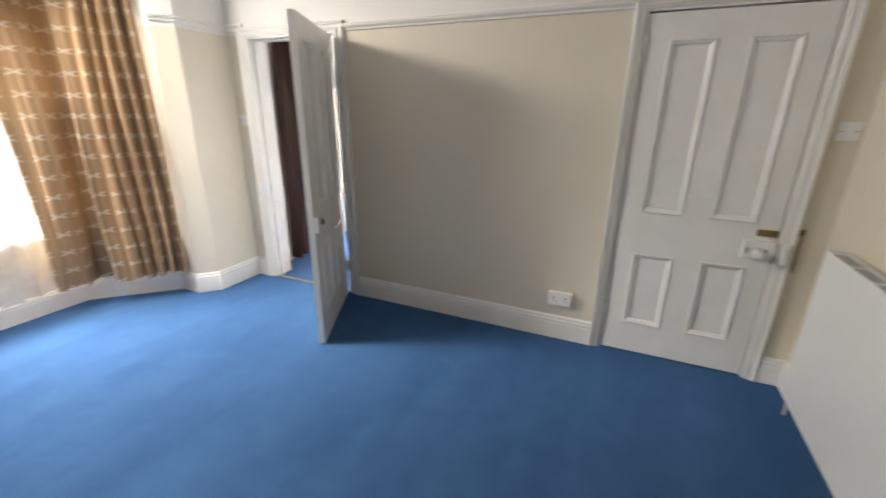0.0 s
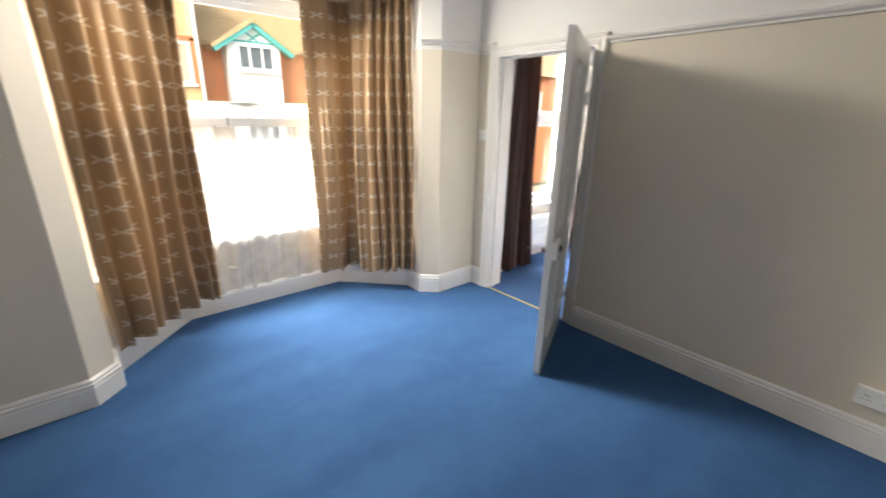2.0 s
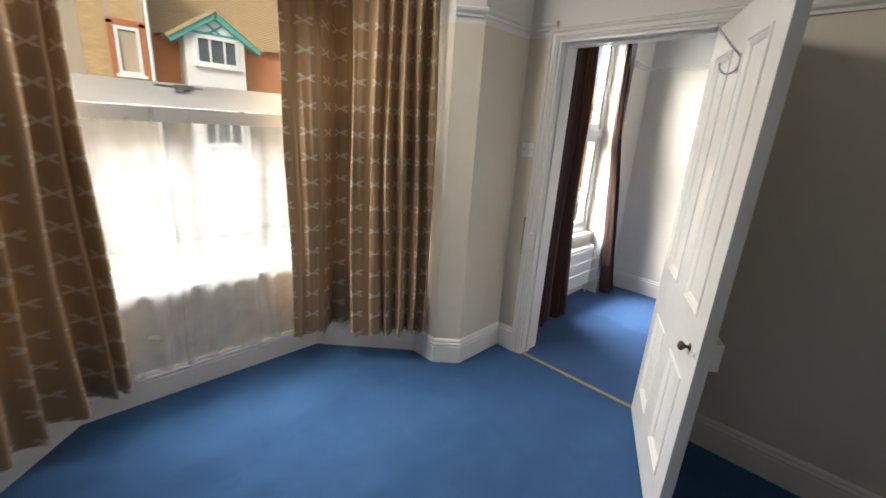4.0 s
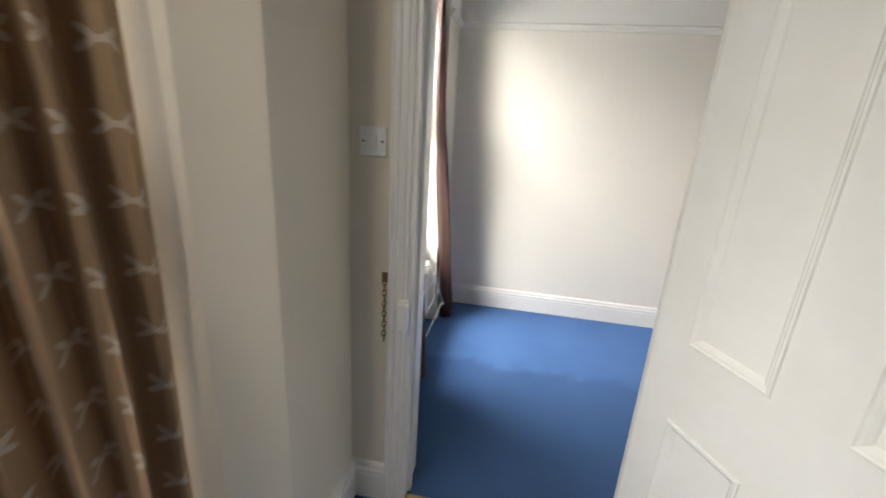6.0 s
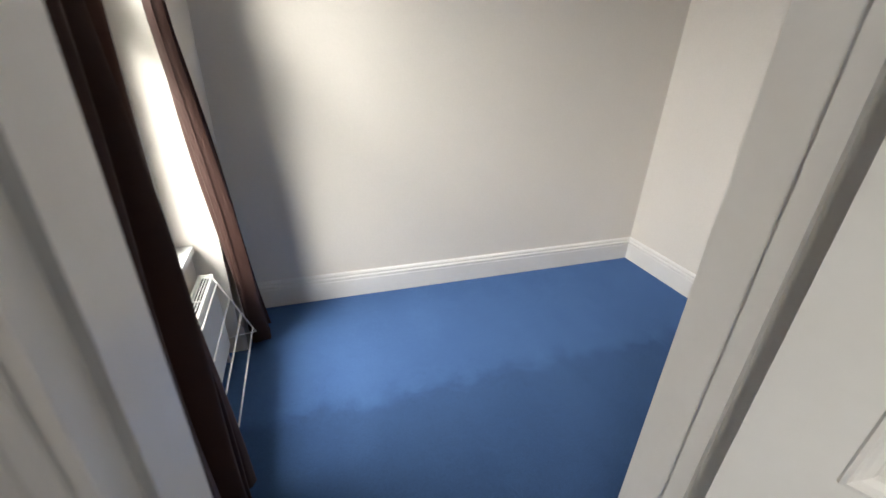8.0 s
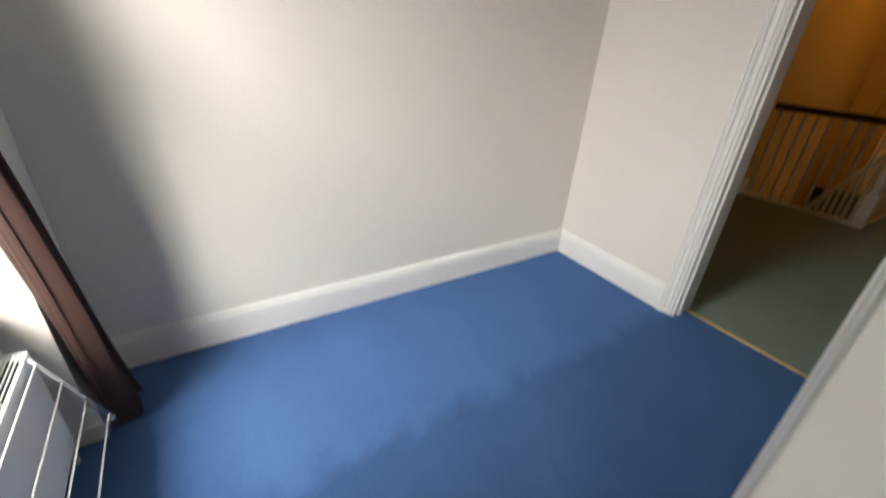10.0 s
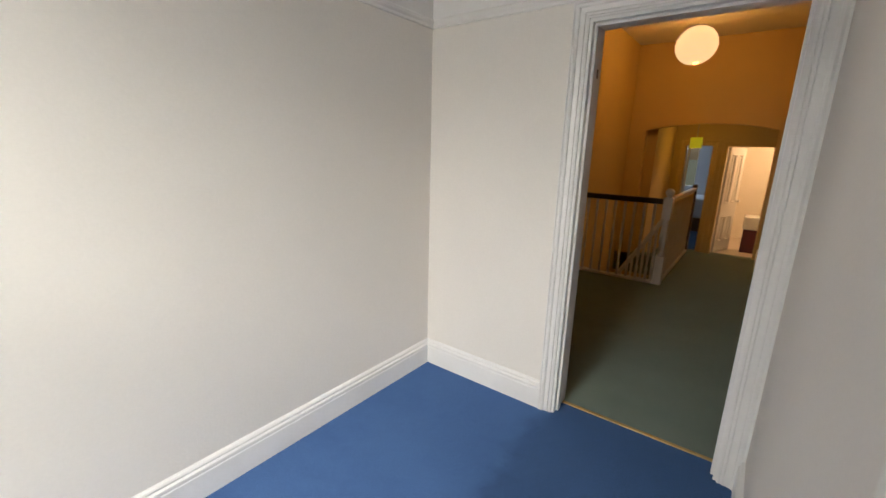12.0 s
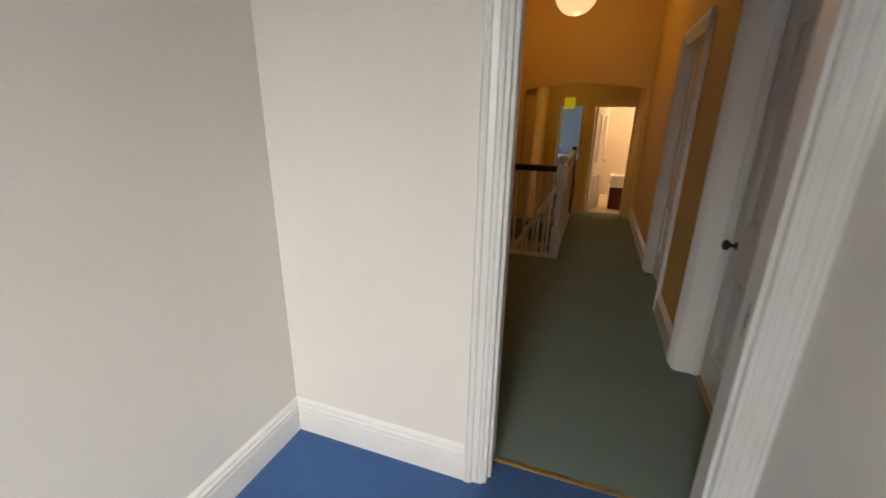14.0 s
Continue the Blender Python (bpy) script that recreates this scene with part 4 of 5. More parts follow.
# airer hooked over the small room's radiator
airer = thing("clothes_airer", "white wire clothes airer hooked on the radiator", "clothes airer")
ya, yb = 0.74, 1.435
A0, A1, A2 = (-3.075, 0.500), (-2.955, 0.20), (-3.078, 0.185)
for y in (ya, yb):
    bm = bmesh.new()
    for p, q in ((A0, A1), (A1, A2)):
        tube(bm, (p[0], y, p[1]), (q[0], y, q[1]), 0.003, 8)
    tube(bm, (A0[0], y, A0[1]), (A0[0] - 0.03, y, A0[1] + 0.008), 0.003, 8)
    part("side_frame", bm, WIRE, airer)
for k in (0.08, 0.36, 0.64, 0.92):
    x, z = A0[0] + (A1[0] - A0[0]) * k, A0[1] + (A1[1] - A0[1]) * k
    bm = bmesh.new()
    tube(bm, (x, ya, z), (x, yb, z), 0.003, 8)
    part("wire", bm, WIRE, airer)

# ---- curtains ----


def along(path, s):
    """The place and the sideways direction at s metres along a plan path."""
    for a, b in zip(path, path[1:]):
        a, b = Vector(a), Vector(b)
        n = (b - a).length
        if s <= n or b == Vector(path[-1]):
            d = (b - a).normalized()
            return a + d * min(s, n), Vector((-d.y, d.x))
        s -= n


def smooth_path(path, rounds=3):
    pts = [Vector(p) for p in path]
    for _ in range(rounds):
        out = [pts[0]]
        for a, b in zip(pts, pts[1:]):
            out += [a.lerp(b, 0.25), a.lerp(b, 0.75)]
        pts = out + [pts[-1]]
    return pts


def curtain(name, label, path, z0, z1, material, pleats, deep, seed, rows=30, spread=0.0, category="curtain", bunch=1.0, group="", folds=None, lean=0.0, head=0.55, flare=0.0):
    """A hanging curtain: sharp gathers at the head that open into uneven folds towards the hem."""
    rng = random.Random(seed)
    path = smooth_path(path)
    length = sum((b - a).length for a, b in zip(path, path[1:]))
    cols = pleats * 14
    jit = [rng.uniform(0.40, 1.75) for _ in range(pleats + 2)]
    total = sum(jit[:pleats])
    edges = [0.0]
    for j in jit[:pleats]:
        edges.append(edges[-1] + j / total)
    drift = [rng.uniform(-0.025, 0.025) for _ in range(pleats + 1)]
    size = [rng.uniform(0.45, 1.35) for _ in range(pleats + 1)]
    c = thing(name, label, category, group)
    bm = bmesh.new()
    uvl = bm.loops.layers.uv.new("UVMap")
    grid = []
    for r in range(rows + 1):
        h = r / rows                                       # 0 at the hem, 1 at the head
        line = []
        for k in range(cols + 1):
            f = k / cols
            i = min(pleats - 1, max(j for j in range(pleats) if edges[j] <= f + 1e-9))
            g = (f - edges[i]) / (edges[i + 1] - edges[i])
            wave = math.sin(2 * math.pi * g)
            fold = wave * abs(wave) ** -0.25 if abs(wave) > 1e-6 else 0.0
            amp = deep * size[i] * (head + (1 - head) * (1 - h)) * (1 if h < 0.96 else 0.8)
            amp *= min(1, f * pleats * 1.2 + 0.25, (1 - f) * pleats * 1.2 + 0.25)
            if folds:
                j = max(0, min(len(folds) - 2, sum(1 for q in folds if q[0] <= f) - 1))
                (fa, oa), (fb, ob) = folds[j], folds[j + 1]
                g2 = (f - fa) / (fb - fa)
                fold = oa + (ob - oa) * (0.5 - 0.5 * math.cos(math.pi * g2))
                amp = (0.75 + 0.25 * (1 - h)) * (1 + 0.15 * math.sin(4 * h + 2.3 * j + seed))
            s = f ** bunch * length + drift[i] * (1 - h) * math.sin(math.pi * g) + 0.012 * math.sin(5 * h + 7 * f + seed)
            s = length / 2 + (s - length / 2) * (1 - spread * h ** 0.7)
            p, n = along(path, max(0.0, min(length, s)))
            q = p + n * (amp * fold + min(1.0, deep / 0.045) * (0.006 * math.sin(41 * f + 2.3 * h + seed) + 0.004 * math.sin(97 * f - 3.1 * h) + 0.010 * math.sin(3.1 * h * 3 + i * 1.7 + seed)))
            z = z0 + (z1 - z0) * h + (0.012 * math.sin(2.1 * i + seed) * (1 - h))
            x = q.x + lean * (1 - h) ** 1.2
            q.y += flare * (0.6 + 0.4 * f) * (1 - h) ** 1.5
            run = 0.0 if not line else line[-1][1] + math.hypot(x - line[-1][0].co.x, q.y - line[-1][0].co.y)
            line.append((bm.verts.new((x, q.y, z)), run, z))
        grid.append(line)
    # the print follows the cloth, not the plan, and stays upright
    width = [sum(line[k][1] for line in grid) / len(grid) for k in range(cols + 1)]
    grid = [[(v[0], width[k], v[2]) for k, v in enumerate(line)] for line in grid]
    for a, b in zip(grid, grid[1:]):
        for k in range(cols):
            quad = (a[k], a[k + 1], b[k + 1], b[k])
            face = bm.faces.new([v[0] for v in quad])
            face.smooth = True
            for loop, v in zip(face.loops, quad):
                loop[uvl].uv = (v[1], v[2])
    part("cloth", bm, material, c)
    # heading tape behind the gathers
    bm = bmesh.new()
    rings = []
    for k, q in enumerate(path):
        d = (path[min(k + 1, len(path) - 1)] - path[max(k - 1, 0)]).normalized()
        n = Vector((-d.y, d.x)) * 0.006
        rings.append([bm.verts.new((e.x, e.y, z)) for e, z in ((q - n, z1 - 0.07), (q + n, z1 - 0.07), (q + n, z1 - 0.01), (q - n, z1 - 0.01))])
    for a, b in zip(rings, rings[1:]):
        for k in range(4):
            bm.faces.new((a[k], a[(k + 1) % 4], b[(k + 1) % 4], b[k]))
    bm.faces.new(rings[0])
    bm.faces.new(rings[-1][::-1])
    part("heading_tape", bm, TRIM if category == "net curtain" else material, c)
    return c


RIGHT = [(-3.235, -0.555), (-3.30, -0.70), (-3.53, -0.96), (-3.66, -1.10), (-3.70, -1.25)]
LEFT = [(-3.235, -2.725), (-3.30, -2.58), (-3.53, -2.36), (-3.65, -2.20), (-3.69, -2.06)]
# gathered tight at the pier, then a flat width, a deep fold and the flat leading edge: (share of the track, metres towards the room)
FOLDS = [(0.0, 0.0), (0.04, 0.05), (0.085, -0.05), (0.13, 0.06), (0.17, -0.035), (0.215, 0.055), (0.26, -0.06), (0.31, 0.06), (0.35, -0.03), (0.395, 0.055), (0.44, 0.02), (0.56, 0.045), (0.595, -0.15), (0.70, -0.17), (0.75, 0.035), (0.82, 0.05), (0.93, 0.035), (1.0, 0.02)]
LABEL_C = "brown printed cotton curtain with pale dragonfly motifs, hanging in the bay"
curtain("curtain", LABEL_C, RIGHT, 0.20, 2.40, CURTAIN, 14, 0.092, 3, group="curtains in the bay", folds=FOLDS)
curtain("curtain", LABEL_C, LEFT[::-1], 0.20, 2.40, CURTAIN, 7, 0.072, 11, bunch=1.15, group="curtains in the bay")
rail = thing("curtain_rail", "white curtain track bent round the bay", "curtain rail")
full = smooth_path([(-3.10, -0.63), (-3.27, -0.74), (-3.62, -1.06), (-3.70, -1.2), (-3.70, 2 * BAY_MID + 1.2), (-3.62, 2 * BAY_MID + 1.06), (-3.27, 2 * BAY_MID + 0.74), (-3.10, 2 * BAY_MID + 0.63)], 2)
bm = bmesh.new()
for a, b in zip(full, full[1:]):
    tube(bm, (a.x, a.y, 2.41), (b.x, b.y, 2.41), 0.010, 8)
part("track", bm, PLASTIC, rail)
for q in (full[1], full[len(full) // 3], full[2 * len(full) // 3], full[-2]):
    bm = bmesh.new()
    tube(bm, (q.x, q.y, 2.41), (q.x, q.y, 2.625), 0.006, 8)
    part("bracket", bm, PLASTIC, rail)
curtain("net_curtain", "sheer white net curtain hanging over the lower window", [(-3.805, -1.06), (-3.812, -1.3), (-3.812, -1.98), (-3.805, -2.22)], 0.16, 1.50, NET, 11, 0.010, 5, category="net curtain")
bm = bmesh.new()
tube(bm, (-3.845, -1.03, 1.495), (-3.81, -1.05, 1.495), 0.004, 8)
tube(bm, (-3.81, -1.05, 1.495), (-3.81, -2.23, 1.495), 0.004, 8)
tube(bm, (-3.81, -2.23, 1.495), (-3.845, -2.25, 1.495), 0.004, 8)
single("net_wire", bm, WIRE, "white stretched wire that carries the net curtain", "curtain wire")

LABEL_D = "long dark brown curtain hanging to the floor beside the window"
curtain("curtain", LABEL_D, [(-3.010, 0.36), (-3.010, 0.82)], 0.03, 2.44, DARK_CURTAIN, 6, 0.045, 21, spread=0.25, lean=0.03, head=0.4, group="curtains of the small window")
curtain("curtain", LABEL_D, [(-3.105, 1.455), (-3.105, 1.555)], 0.015, 2.34, DARK_CURTAIN, 5, 0.042, 27, lean=0.14, head=0.3, flare=0.19, group="curtains of the small window")
pole = thing("curtain_pole", "dark curtain pole over the small room's window", "curtain pole")
bm = bmesh.new()
tube(bm, (-3.012, 0.33, 2.45), (-3.012, 0.86, 2.45), 0.012, 12)
part("pole", bm, OLD_WOOD, pole)
for y in (0.43, 0.80):
    bm = bmesh.new()
    tube(bm, (FRONT, y, 2.45), (-3.012, y, 2.45), 0.008, 8)
    part("bracket", bm, OLD_WOOD, pole)
bm = bmesh.new()
tube(bm, (-3.105, W2[0] + 0.005, 2.345), (-3.105, W2[1] - 0.005, 2.345), 0.007, 8)
part("inner_rod", bm, PLASTIC, pole, "thin white rod inside the window recess")

# ---- landing balustrade ----
NX, NY, RZ = 2.605, 1.065, 0.93


def baluster(bm, x, y, z0, z1):
    lathe(bm, [(0.016, z0), (0.016, z0 + 0.14), (0.010, z0 + 0.16), (0.015, z0 + 0.30), (0.017, z0 + (z1 - z0) * 0.5), (0.012, z1 - 0.2), (0.016, z1 - 0.14), (0.016, z1)], Matrix.Translation((x, y, 0)), 8)


bal = thing("balustrade", "white turned balusters under a dark handrail round the stairwell", "balustrade")
bm = bmesh.new()
box(bm, NX - 0.045, NX + 0.045, NY - 0.045, NY + 0.045, 0, 0.32)
box(bm, NX - 0.045, NX + 0.045, NY - 0.045, NY + 0.045, 0.74, 0.97)
lathe(bm, [(0.04, 0.32), (0.028, 0.36), (0.042, 0.5), (0.034, 0.62), (0.028, 0.70), (0.04, 0.74)], Matrix.Translation((NX, NY, 0)), 14)
lathe(bm, [(0.03, 0.97), (0.024, 0.985), (0.040, 1.005), (0.046, 1.03), (0.036, 1.055), (0.008, 1.07)], Matrix.Translation((NX, NY, 0)), 14)
part("newel", bm, TRIM, bal, "white turned newel post with a ball top")
bm = bmesh.new()
box(bm, STEP - 0.06, STEP - 0.002, NY - 0.032, NY + 0.032, 0, 1.0)
part("newel", bm, OLD_WOOD, bal, "brown square end post")
part("handrail", soft_box(NX - 0.032, NX + 0.032, NY + 0.045, LEFT_L, RZ - 0.035, RZ + 0.025, 0.012, 3), BLACK_RAIL, bal, "dark painted handrail")
part("handrail", soft_box(NX + 0.045, STEP - 0.06, NY - 0.03, NY + 0.03, RZ - 0.03, RZ + 0.025, 0.012, 3), OLD_WOOD, bal, "brown wooden handrail")
bm = bmesh.new()
box(bm, NX - 0.04, WELL[0] + 0.012, NY + 0.045, LEFT_L, -0.2, 0.022)
part("apron", bm, TRIM, bal, "white painted nosing board")
bm = bmesh.new()
box(bm, NX + 0.045, STEP - 0.06, NY - 0.03, WELL[2] + 0.012, -0.2, 0.022)
part("apron", bm, TRIM, bal, "white painted nosing board")
for k in range(9):
    y = NY + 0.125 + k * 0.103
    bm = bmesh.new()
    baluster(bm, NX, y, 0.022, RZ - 0.035)
    part("baluster", bm, TRIM, bal)
for k in range(18):
    bm = bmesh.new()
    baluster(bm, NX + 0.15 + k * 0.108, NY, 0.022, RZ - 0.03)
    part("baluster", bm, TRIM, bal)

# handrail and balusters of the flight going down
flight = thing("stair_balustrade", "white handrail and balusters of the stair flight going down", "stair balustrade")
bm = bmesh.new()
a, b = Vector((2.76, NY + 0.03, 0.74)), Vector((2.76, NY + 0.80, -0.62))
tube(bm, a, b, 0.026, 10)
part("handrail", bm, TRIM, flight)
bm = bmesh.new()
v = []
for x in (2.745, 2.775):
    for q in (a, b):
        v += [bm.verts.new((x, q.y, q.z - 0.78)), bm.verts.new((x, q.y, q.z - 1.0))]
for f in ((0, 2, 3, 1), (4, 5, 7, 6), (0, 4, 6, 2), (1, 3, 7, 5), (0, 1, 5, 4), (2, 6, 7, 3)):
    bm.faces.new([v[i] for i in f])
part("string", bm, TRIM, flight, "white stair string")
for k in range(7):
    q = a.lerp(b, (k + 0.6) / 7)
    bm = bmesh.new()
    tube(bm, (q.x, q.y, q.z - 0.80), (q.x, q.y, q.z), 0.014, 8)
    part("baluster", bm, TRIM, flight)
bm = bmesh.new()
for k in range(6):
    y = WELL[2] + 0.02 + k * 0.175
    box(bm, 2.78, 3.6, y, y + 0.19, -0.19 * (k + 1) - 0.05, -0.19 * (k + 1))
part("treads", bm, GREEN_CARPET, flight, "carpeted stair treads")

# ---- lamps ----
globe = thing("pendant_lamp", "round white paper lantern glowing warm on a cable", "pendant lamp")
bm = bmesh.new()
tilt = pose(3.48, 1.165, 2.65, 0, 14, 35)
prof = []
for k in range(25):
    a = math.pi * k / 24
    prof.append((0.216 * math.sin(a) + (0.003 if k % 2 else 0.0), -0.205 * math.cos(a)))
prof[0], prof[-1] = (0.05, -0.205), (0.05, 0.205)
rings = []
for r, z in prof:
    rings.append([bm.verts.new(tilt @ Vector((r * math.cos(j * math.pi / 16), r * math.sin(j * math.pi / 16), z))) for j in range(32)])
for p, q in zip(rings, rings[1:]):
    for j in range(32):
        bm.faces.new((p[j], p[(j + 1) % 32], q[(j + 1) % 32], q[j])).smooth = True
shade = part("shade", bm, PAPER, globe, "ribbed white paper shade, lit")
shade.visible_shadow = False
bm = bmesh.new()
tube(bm, (3.48, 1.165, 2.83), (3.48, 1.165, 2.975), 0.004, 8)
part("cable", bm, PLASTIC, globe)
bm = bmesh.new()
lathe(bm, [(0.045, 2.965), (0.045, 2.985), (0.035, 3.0)], Matrix.Translation((3.48, 1.165, 0)))
part("ceiling_rose", bm, PLASTIC, globe)

lantern = thing("pendant_lamp", "small lime yellow square lampshade hanging in the passage", "pendant lamp")
bm = bmesh.new()
x, y = 5.8, 1.27
for x0, x1, y0, y1 in ((x - 0.08, x + 0.08, y - 0.08, y - 0.076), (x - 0.08, x + 0.08, y + 0.076, y + 0.08), (x - 0.08, x - 0.076, y - 0.076, y + 0.076), (x + 0.076, x + 0.08, y - 0.076, y + 0.076)):
    box(bm, x0, x1, y0, y1, 1.53, 1.70)
ls = part("shade", bm, LIME_SHADE, lantern)
ls.visible_shadow = False
bm = bmesh.new()
tube(bm, (x, y, 1.62), (x, y, 1.95), 0.005, 8)
part("cable", bm, STEEL, lantern)
bm = bmesh.new()
box(bm, x - 0.25, x + 0.25, y - 0.03, y + 0.03, 1.935, 1.97)
part("ceiling_plate", bm, PLASTIC, lantern)

# ---- beyond the far doorways ----
van = thing("vanity_unit", "maroon bathroom cabinet under a white basin", "bathroom cabinet")
part("body", soft_box(7.15, 7.5, 0.06, 0.42, LOW, 0.07, 0.005), MAROON, van)
part("basin", soft_box(7.12, 7.52, 0.04, 0.44, 0.07, 0.32, 0.03, 3), CERAMIC, van, "white ceramic basin")
bed = thing("bed", "low bed with a pale blue cover in the back room", "bed")
part("base", soft_box(9.0, 10.4, 1.10, 2.3, LOW, -0.05, 0.01), OLD_WOOD, bed)
part("mattress", soft_box(9.0, 10.4, 1.10, 2.3, -0.05, 0.40, 0.05, 4), PALE_BLUE, bed, "pale blue cover")

# ---- the street ----
bm = bmesh.new()
v = [bm.verts.new(q) for q in ((-400, -400, -3.4), (400, -400, -3.4), (400, 400, -3.4), (-400, 400, -3.4))]
bm.faces.new(v)
structure("ground", bm, GRASS, "ground reaching the horizon", "ground")
bm = bmesh.new()
box(bm, -15.5, -7.5, -60, 60, -3.45, -3.39)
structure("road", bm, ASPHALT, "asphalt street between the houses", "road")
for name, x0, x1 in (("pavement_1", -7.5, -5.0), ("pavement_2", -18.5, -15.5)):
    bm = bmesh.new()
    box(bm, x0, x1, -60, 60, -3.45, -3.27)
    structure(name, bm, MORTAR, "pale paved footway with a kerb", "pavement")
# the house's own outer wall below the windows
bm = bmesh.new()
box(bm, -3.36, -3.3, SOUTH - 0.12, FAR_B + 0.15, -3.4, -0.12)
structure("wall_street_lower", bm, ORANGE_BRICK, "brick street wall of the lower storey")


def small_window(parent, x, y0, y1, z0, z1, bars=()):
    w = new("window")
    w.parent = parent
    f = 0.09
    bm = bmesh.new()
    for a, b, c, d in ((y0, y1, z0, z0 + f), (y0, y1, z1 - f, z1), (y0, y0 + f, z0 + f, z1 - f), (y1 - f, y1, z0 + f, z1 - f)):
        box(bm, x - 0.06, x + 0.05, a, b, c, d)
    for q in bars:
        yy = y0 + (y1 - y0) * q
        box(bm, x - 0.05, x + 0.04, yy - 0.03, yy + 0.03, z0 + f, z1 - f)
    part("frame", bm, UPVC, w)
    bm = bmesh.new()
    box(bm, x - 0.05, x - 0.03, y0 + f, y1 - f, z0 + f, z1 - f)
    part("pane", bm, PANE_DARK, w)
    bm = bmesh.new()
    box(bm, x - 0.05, x + 0.12, y0 - 0.08, y1 + 0.08, z0 - 0.10, z0)
    part("sill", bm, RENDER_W, w)


PANE_DARK = surface("dark_pane", (0.12, 0.14, 0.16), 0.08, 0.1, 2, 8, 0.0)
BRICK_MESH = {}


def bricks(parent, mat, x, y0, y1, z0, z1, limit):
    """Courses of single bricks standing 8 mm out of the mortar, up to a limit; the rest is one joined mesh."""
    if mat.name not in BRICK_MESH:
        bm = bmesh.new()
        box(bm, -0.05, 0.008, 0.0, 0.215, 0.0, 0.065)
        BRICK_MESH[mat.name] = mesh_of("brick", bm, mat)
    made, rest = 0, bmesh.new()
    course = 0
    z = z0
    while z + 0.07 < z1:
        y = y0 - (0.1125 if course % 2 else 0.0)
        while y + 0.02 < y1:
            a, b = max(y, y0), min(y + 0.215, y1)
            if b - a > 0.21 and made < limit:
                o = new("brick", BRICK_MESH[mat.name])
                o.parent = parent
                o.location = (x, y, z)
                made += 1
            elif b - a > 0.03:
                box(rest, x - 0.05, x + 0.008, a, b, z, z + 0.065)
            y += 0.225
        z += 0.075
        course += 1
    tagged(part("brickwork", rest, mat, parent), kind="stuff")


HX = -19.5
villa = thing("gabled_house", "house across the street with a teal-edged gable over white render", "house")
bm = bmesh.new()
box(bm, HX - 8, HX - 0.8, 1.37, 9.5, -3.4, 4.1)
part("wall", bm, MORTAR, villa, "orange brick wall")
gy0, gy1, gap = 2.45, 4.5, STEP - 0.06
bm = bmesh.new()
box(bm, HX - 0.8, HX, gy0, gy1, -3.4, 4.15)
part("bay_front", bm, RENDER_W, villa, "white rendered bay front")
gm = (gy0 + gy1) / 2
bm = bmesh.new()
vv = []
for xx in (HX - 3.0, HX):
    vv += [bm.verts.new((xx, gy0, 4.15)), bm.verts.new((xx, gy1, 4.15)), bm.verts.new((xx, gm, gap))]
for f in ((3, 4, 5), (2, 1, 0), (0, 3, 5, 2), (1, 2, 5, 4), (0, 1, 4, 3)):
    bm.faces.new([vv[i] for i in f])
part("gable", bm, RENDER_W, villa, "white gable")


def slanted(bm, p, q, wide, x0, x1):
    """A board from p to q (y, z) in the plane of the gable."""
    p, q = Vector(p), Vector(q)
    d = (q - p).normalized()
    n = Vector((-d.y, d.x)) * wide / 2
    c = [p - n, q - n, q + n, p + n]
    a = [bm.verts.new((x0, k.x, k.y)) for k in c]
    b = [bm.verts.new((x1, k.x, k.y)) for k in c]
    for k in range(4):
        bm.faces.new((a[k], a[(k + 1) % 4], b[(k + 1) % 4], b[k]))
    bm.faces.new(a[::-1])
    bm.faces.new(b)


for s in (-1, 1):
    bm = bmesh.new()
    slanted(bm, (gm + s * 1.55, 3.78), (gm, gap + 0.12), 0.2, HX - 0.1, HX + 0.25)
    part("bargeboard", bm, TEAL, villa, "teal painted bargeboard")
    bm = bmesh.new()
    slanted(bm, (gm + s * 1.65, 3.86), (gm, gap + 0.28), 0.12, HX - 3.0, HX + 0.3)
    part("roof", bm, ROOF, villa, "tan tiled gable roof")
for p, q in (((gm - 0.85, 4.2), (gm + 0.25, 4.95)), ((gm + 0.85, 4.2), (gm - 0.25, 4.95)), ((gm - 0.2, 4.2), (gm + 0.52, 4.68)), ((gm + 0.2, 4.2), (gm - 0.52, 4.68)), ((gm - 1.0, 4.18), (gm + 1.0, 4.18))):
    bm = bmesh.new()
    slanted(bm, p, q, 0.07, HX, HX + 0.03)
    part("gable_timber", bm, TEAL, villa, "teal lattice timber")
small_window(villa, HX + 0.05, 2.78, 4.25, 3.12, 4.08, (0.33, 0.67))
small_window(villa, HX + 0.05, 2.78, 4.25, 0.2, 1.6, (0.33, 0.67))
bm = bmesh.new()
v = [bm.verts.new(q) for q in ((HX - 0.5, 1.2, 4.0), (HX - 0.5, 9.7, 4.0), (HX - 4.4, 9.7, 7.0), (HX - 4.4, 1.2, 7.0), (HX - 0.5, 1.2, 4.12), (HX - 0.5, 9.7, 4.12), (HX - 4.4, 9.7, 7.12), (HX - 4.4, 1.2, 7.12))]
for f in ((0, 3, 2, 1), (4, 5, 6, 7), (0, 1, 5, 4), (1, 2, 6, 5), (2, 3, 7, 6), (3, 0, 4, 7)):
    bm.faces.new([v[i] for i in f])
part("roof", bm, ROOF, villa, "tan tiled main roof")
bm = bmesh.new()
for k in range(36):
    t = k / 36
    box(bm, HX - 0.5 - 3.9 * t - 0.11, HX - 0.5 - 3.9 * t, 1.2, 9.7, 4.12 + 3.0 * t, 4.15 + 3.0 * t)
tagged(part("roof_courses", bm, ROOF, villa), kind="stuff")

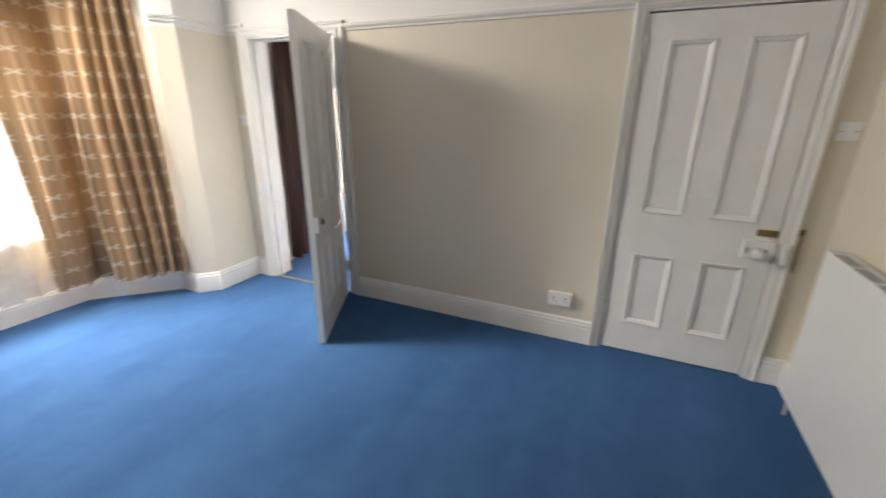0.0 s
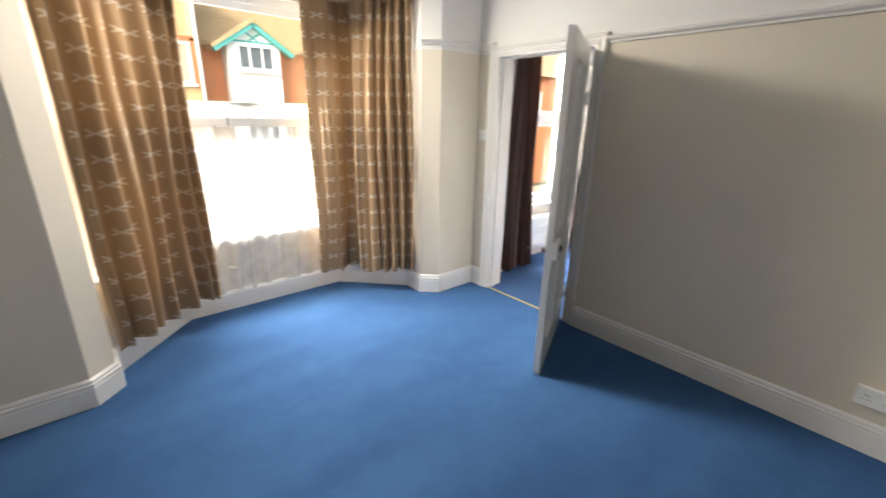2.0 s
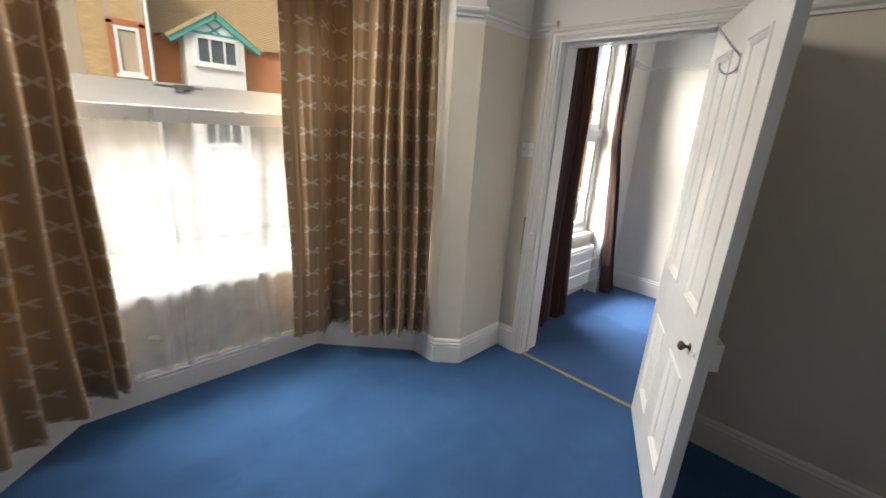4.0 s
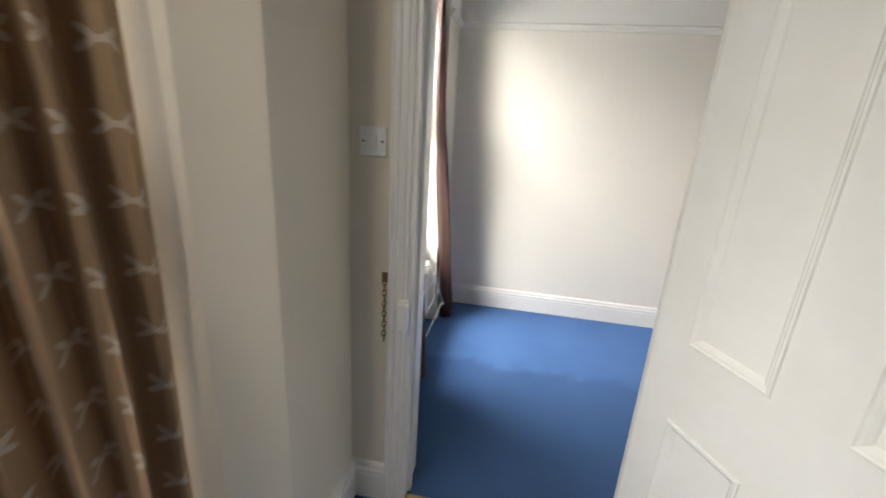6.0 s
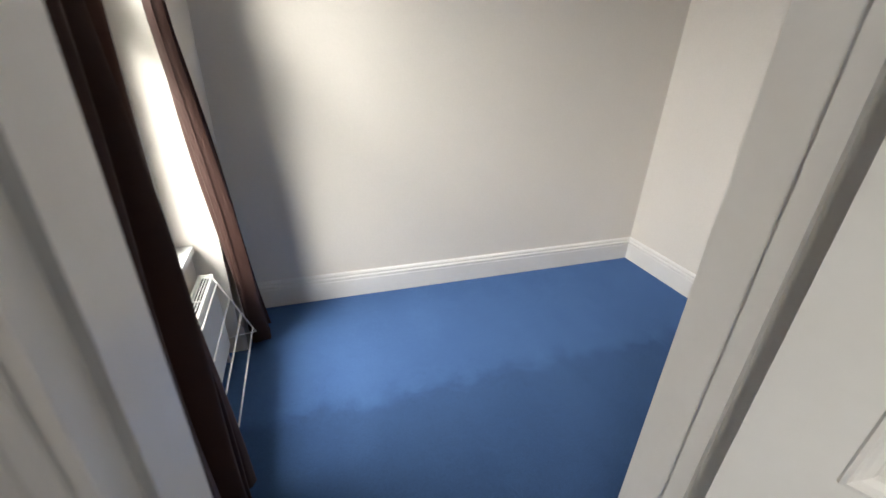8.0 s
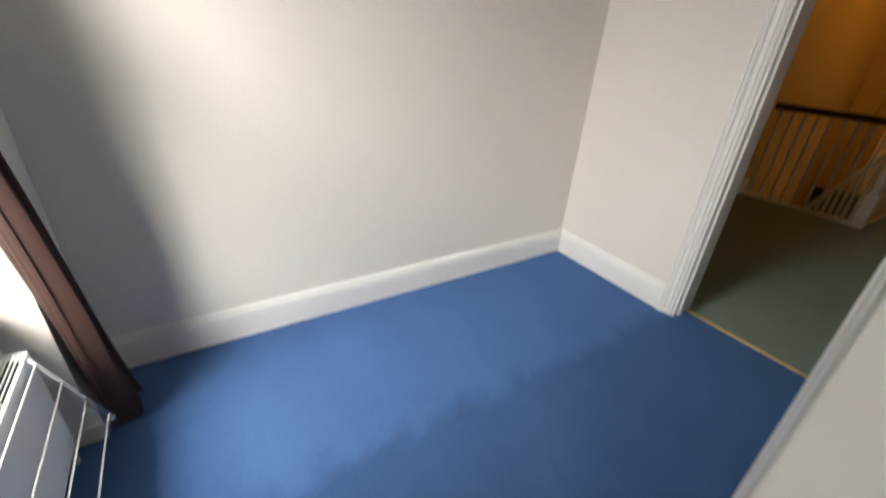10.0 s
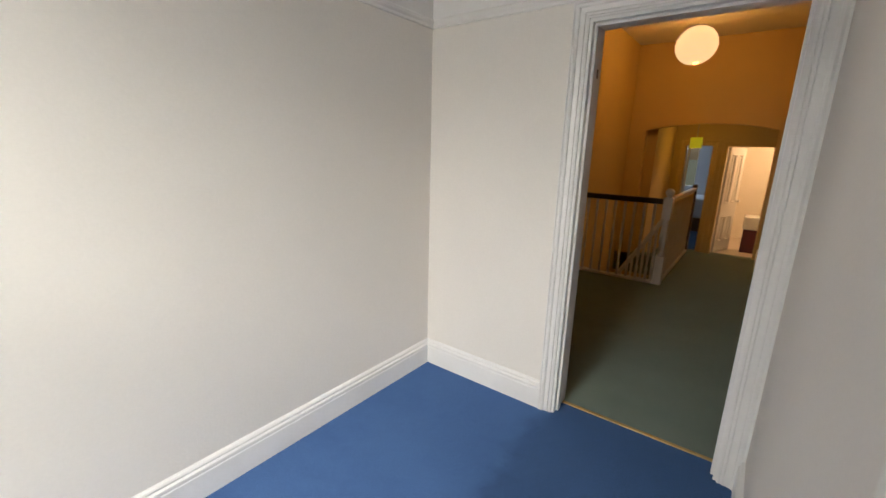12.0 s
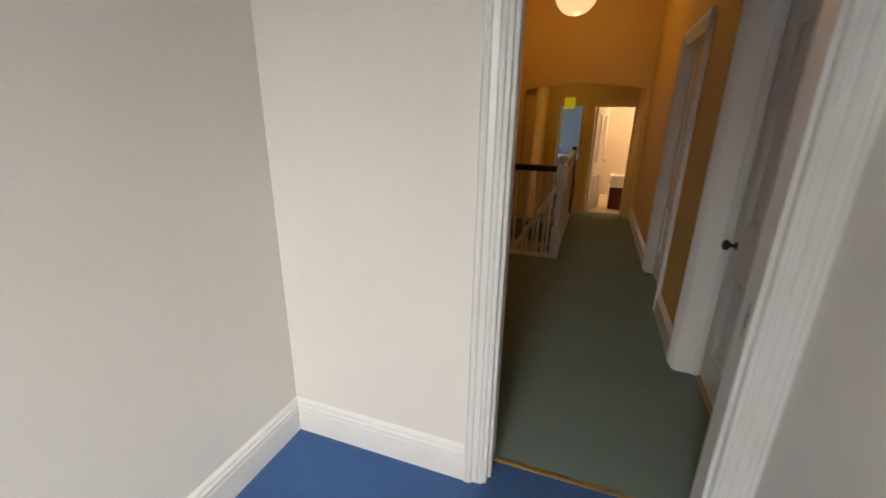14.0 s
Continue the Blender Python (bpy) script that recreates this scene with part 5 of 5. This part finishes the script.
terrace = thing("brick_house", "yellow brick house across the street with a sash window", "house")
TX = HX + 0.6
bm = bmesh.new()
box(bm, TX - 8, TX - 0.02, -0.45, 1.37, -3.4, 7.0)
part("wall", bm, MORTAR, terrace, "yellow brick wall")
small_window(terrace, TX - 0.0, 0.36, 1.02, 2.45, 3.85)
bm = bmesh.new()
box(bm, TX - 0.1, TX + 0.02, 0.2, 0.34, 2.3, 4.0)
box(bm, TX - 0.1, TX + 0.02, 1.04, 1.18, 2.3, 4.0)
box(bm, TX - 0.1, TX + 0.02, 0.2, 1.18, 3.9, 4.06)
part("window_surround", bm, ORANGE_BRICK, terrace, "orange brick window surround")
bm = bmesh.new()
tube(bm, (TX + 0.08, 1.27, -3.3), (TX + 0.08, 1.27, 7.0), 0.05, 10)
part("downpipe", bm, RENDER_W, terrace, "pale downpipe")
bm = bmesh.new()
box(bm, TX - 8, TX + 0.25, -0.6, 1.5, 7.0, 7.2)
part("roof", bm, ROOF, terrace, "tiled roof edge")

distant = thing("distant_house", "low red brick house further off across the street", "house")
bm = bmesh.new()
box(bm, -44, -36, -14, -1.5, -3.4, 4.3)
part("wall", bm, ORANGE_BRICK, distant)
bm = bmesh.new()
vv = [bm.verts.new(q) for q in ((-36, -14, 4.3), (-36, -1.5, 4.3), (-44, -1.5, 4.3), (-44, -14, 4.3), (-40, -14, 6.8), (-40, -1.5, 6.8))]
for f in ((0, 1, 5, 4), (2, 3, 4, 5), (1, 2, 5), (3, 0, 4)):
    bm.faces.new([vv[i] for i in f])
part("roof", bm, ROOF, distant)
small_window(distant, -35.95, -4.2, -2.8, 2.4, 3.8, (0.5,))

row = thing("terrace_row", "row of brick houses further along the street", "house")
bm = bmesh.new()
box(bm, HX - 8, HX - 0.4, 9.8, 40, -3.4, 4.2)
part("wall", bm, ORANGE_BRICK, row)
bm = bmesh.new()
vv = [bm.verts.new(q) for q in ((HX, 9.8, 4.2), (HX, 40, 4.2), (HX - 8.4, 40, 4.2), (HX - 8.4, 9.8, 4.2), (HX - 4.2, 9.8, 7.4), (HX - 4.2, 40, 7.4))]
for f in ((0, 1, 5, 4), (2, 3, 4, 5), (1, 2, 5), (3, 0, 4)):
    bm.faces.new([vv[i] for i in f])
part("roof", bm, ROOF, row)
for y in (11.5, 15.0, 18.5, 22.0, 26.0, 30.0):
    small_window(row, HX - 0.36, y, y + 1.4, 1.6, 3.2, (0.5,))

tree = thing("bare_tree", "bare winter tree behind the distant house", "tree")
rng = random.Random(4)
bm = bmesh.new()


def limb(p, d, r, n):
    q = p + d * (r * 26)
    tube(bm, p, q, r, 6, r * 0.62)
    if n:
        for _ in range(3 if n > 2 else 2):
            e = (d + Vector((rng.uniform(-0.6, 0.6), rng.uniform(-0.6, 0.6), rng.uniform(-0.1, 0.5)))).normalized()
            limb(q, e, r * 0.62, n - 1)


limb(Vector((-50, -6.0, -3.4)), Vector((0, 0, 1)), 0.24, 6)
part("trunk", bm, BARK, tree)

# single bricks of the fronts across the street
bricks(terrace, YELLOW_BRICK, TX - 0.02, -0.45, 0.2, 1.6, 5.6, 160)
bricks(terrace, YELLOW_BRICK, TX - 0.02, 0.34, 1.04, 4.06, 5.6, 60)
bricks(terrace, YELLOW_BRICK, TX - 0.02, 0.2, 1.2, 1.0, 2.3, 60)
bricks(terrace, YELLOW_BRICK, TX - 0.02, 1.18, 1.37, 1.6, 5.6, 20)
bricks(villa, ORANGE_BRICK, HX - 0.8, 1.37, 2.45, 1.0, 4.0, 150)
bricks(villa, ORANGE_BRICK, HX - 0.8, 4.5, 6.5, 1.0, 4.0, 150)

# keep in the landing doorway's lining, where a lock once closed
keep = thing("strike_plate", "worn grey metal strike plate set in the white door lining", "strike plate")
part("plate", soft_box(-0.300, -0.268, D3[0] + 0.0135, D3[0] + 0.0165, 0.790, 0.905, 0.001), STEEL, keep)
bm = bmesh.new()
box(bm, -0.290, -0.276, D3[0] + 0.0165, D3[0] + 0.0172, 0.825, 0.870)
part("slot", bm, DARK, keep, "dark bolt slot")
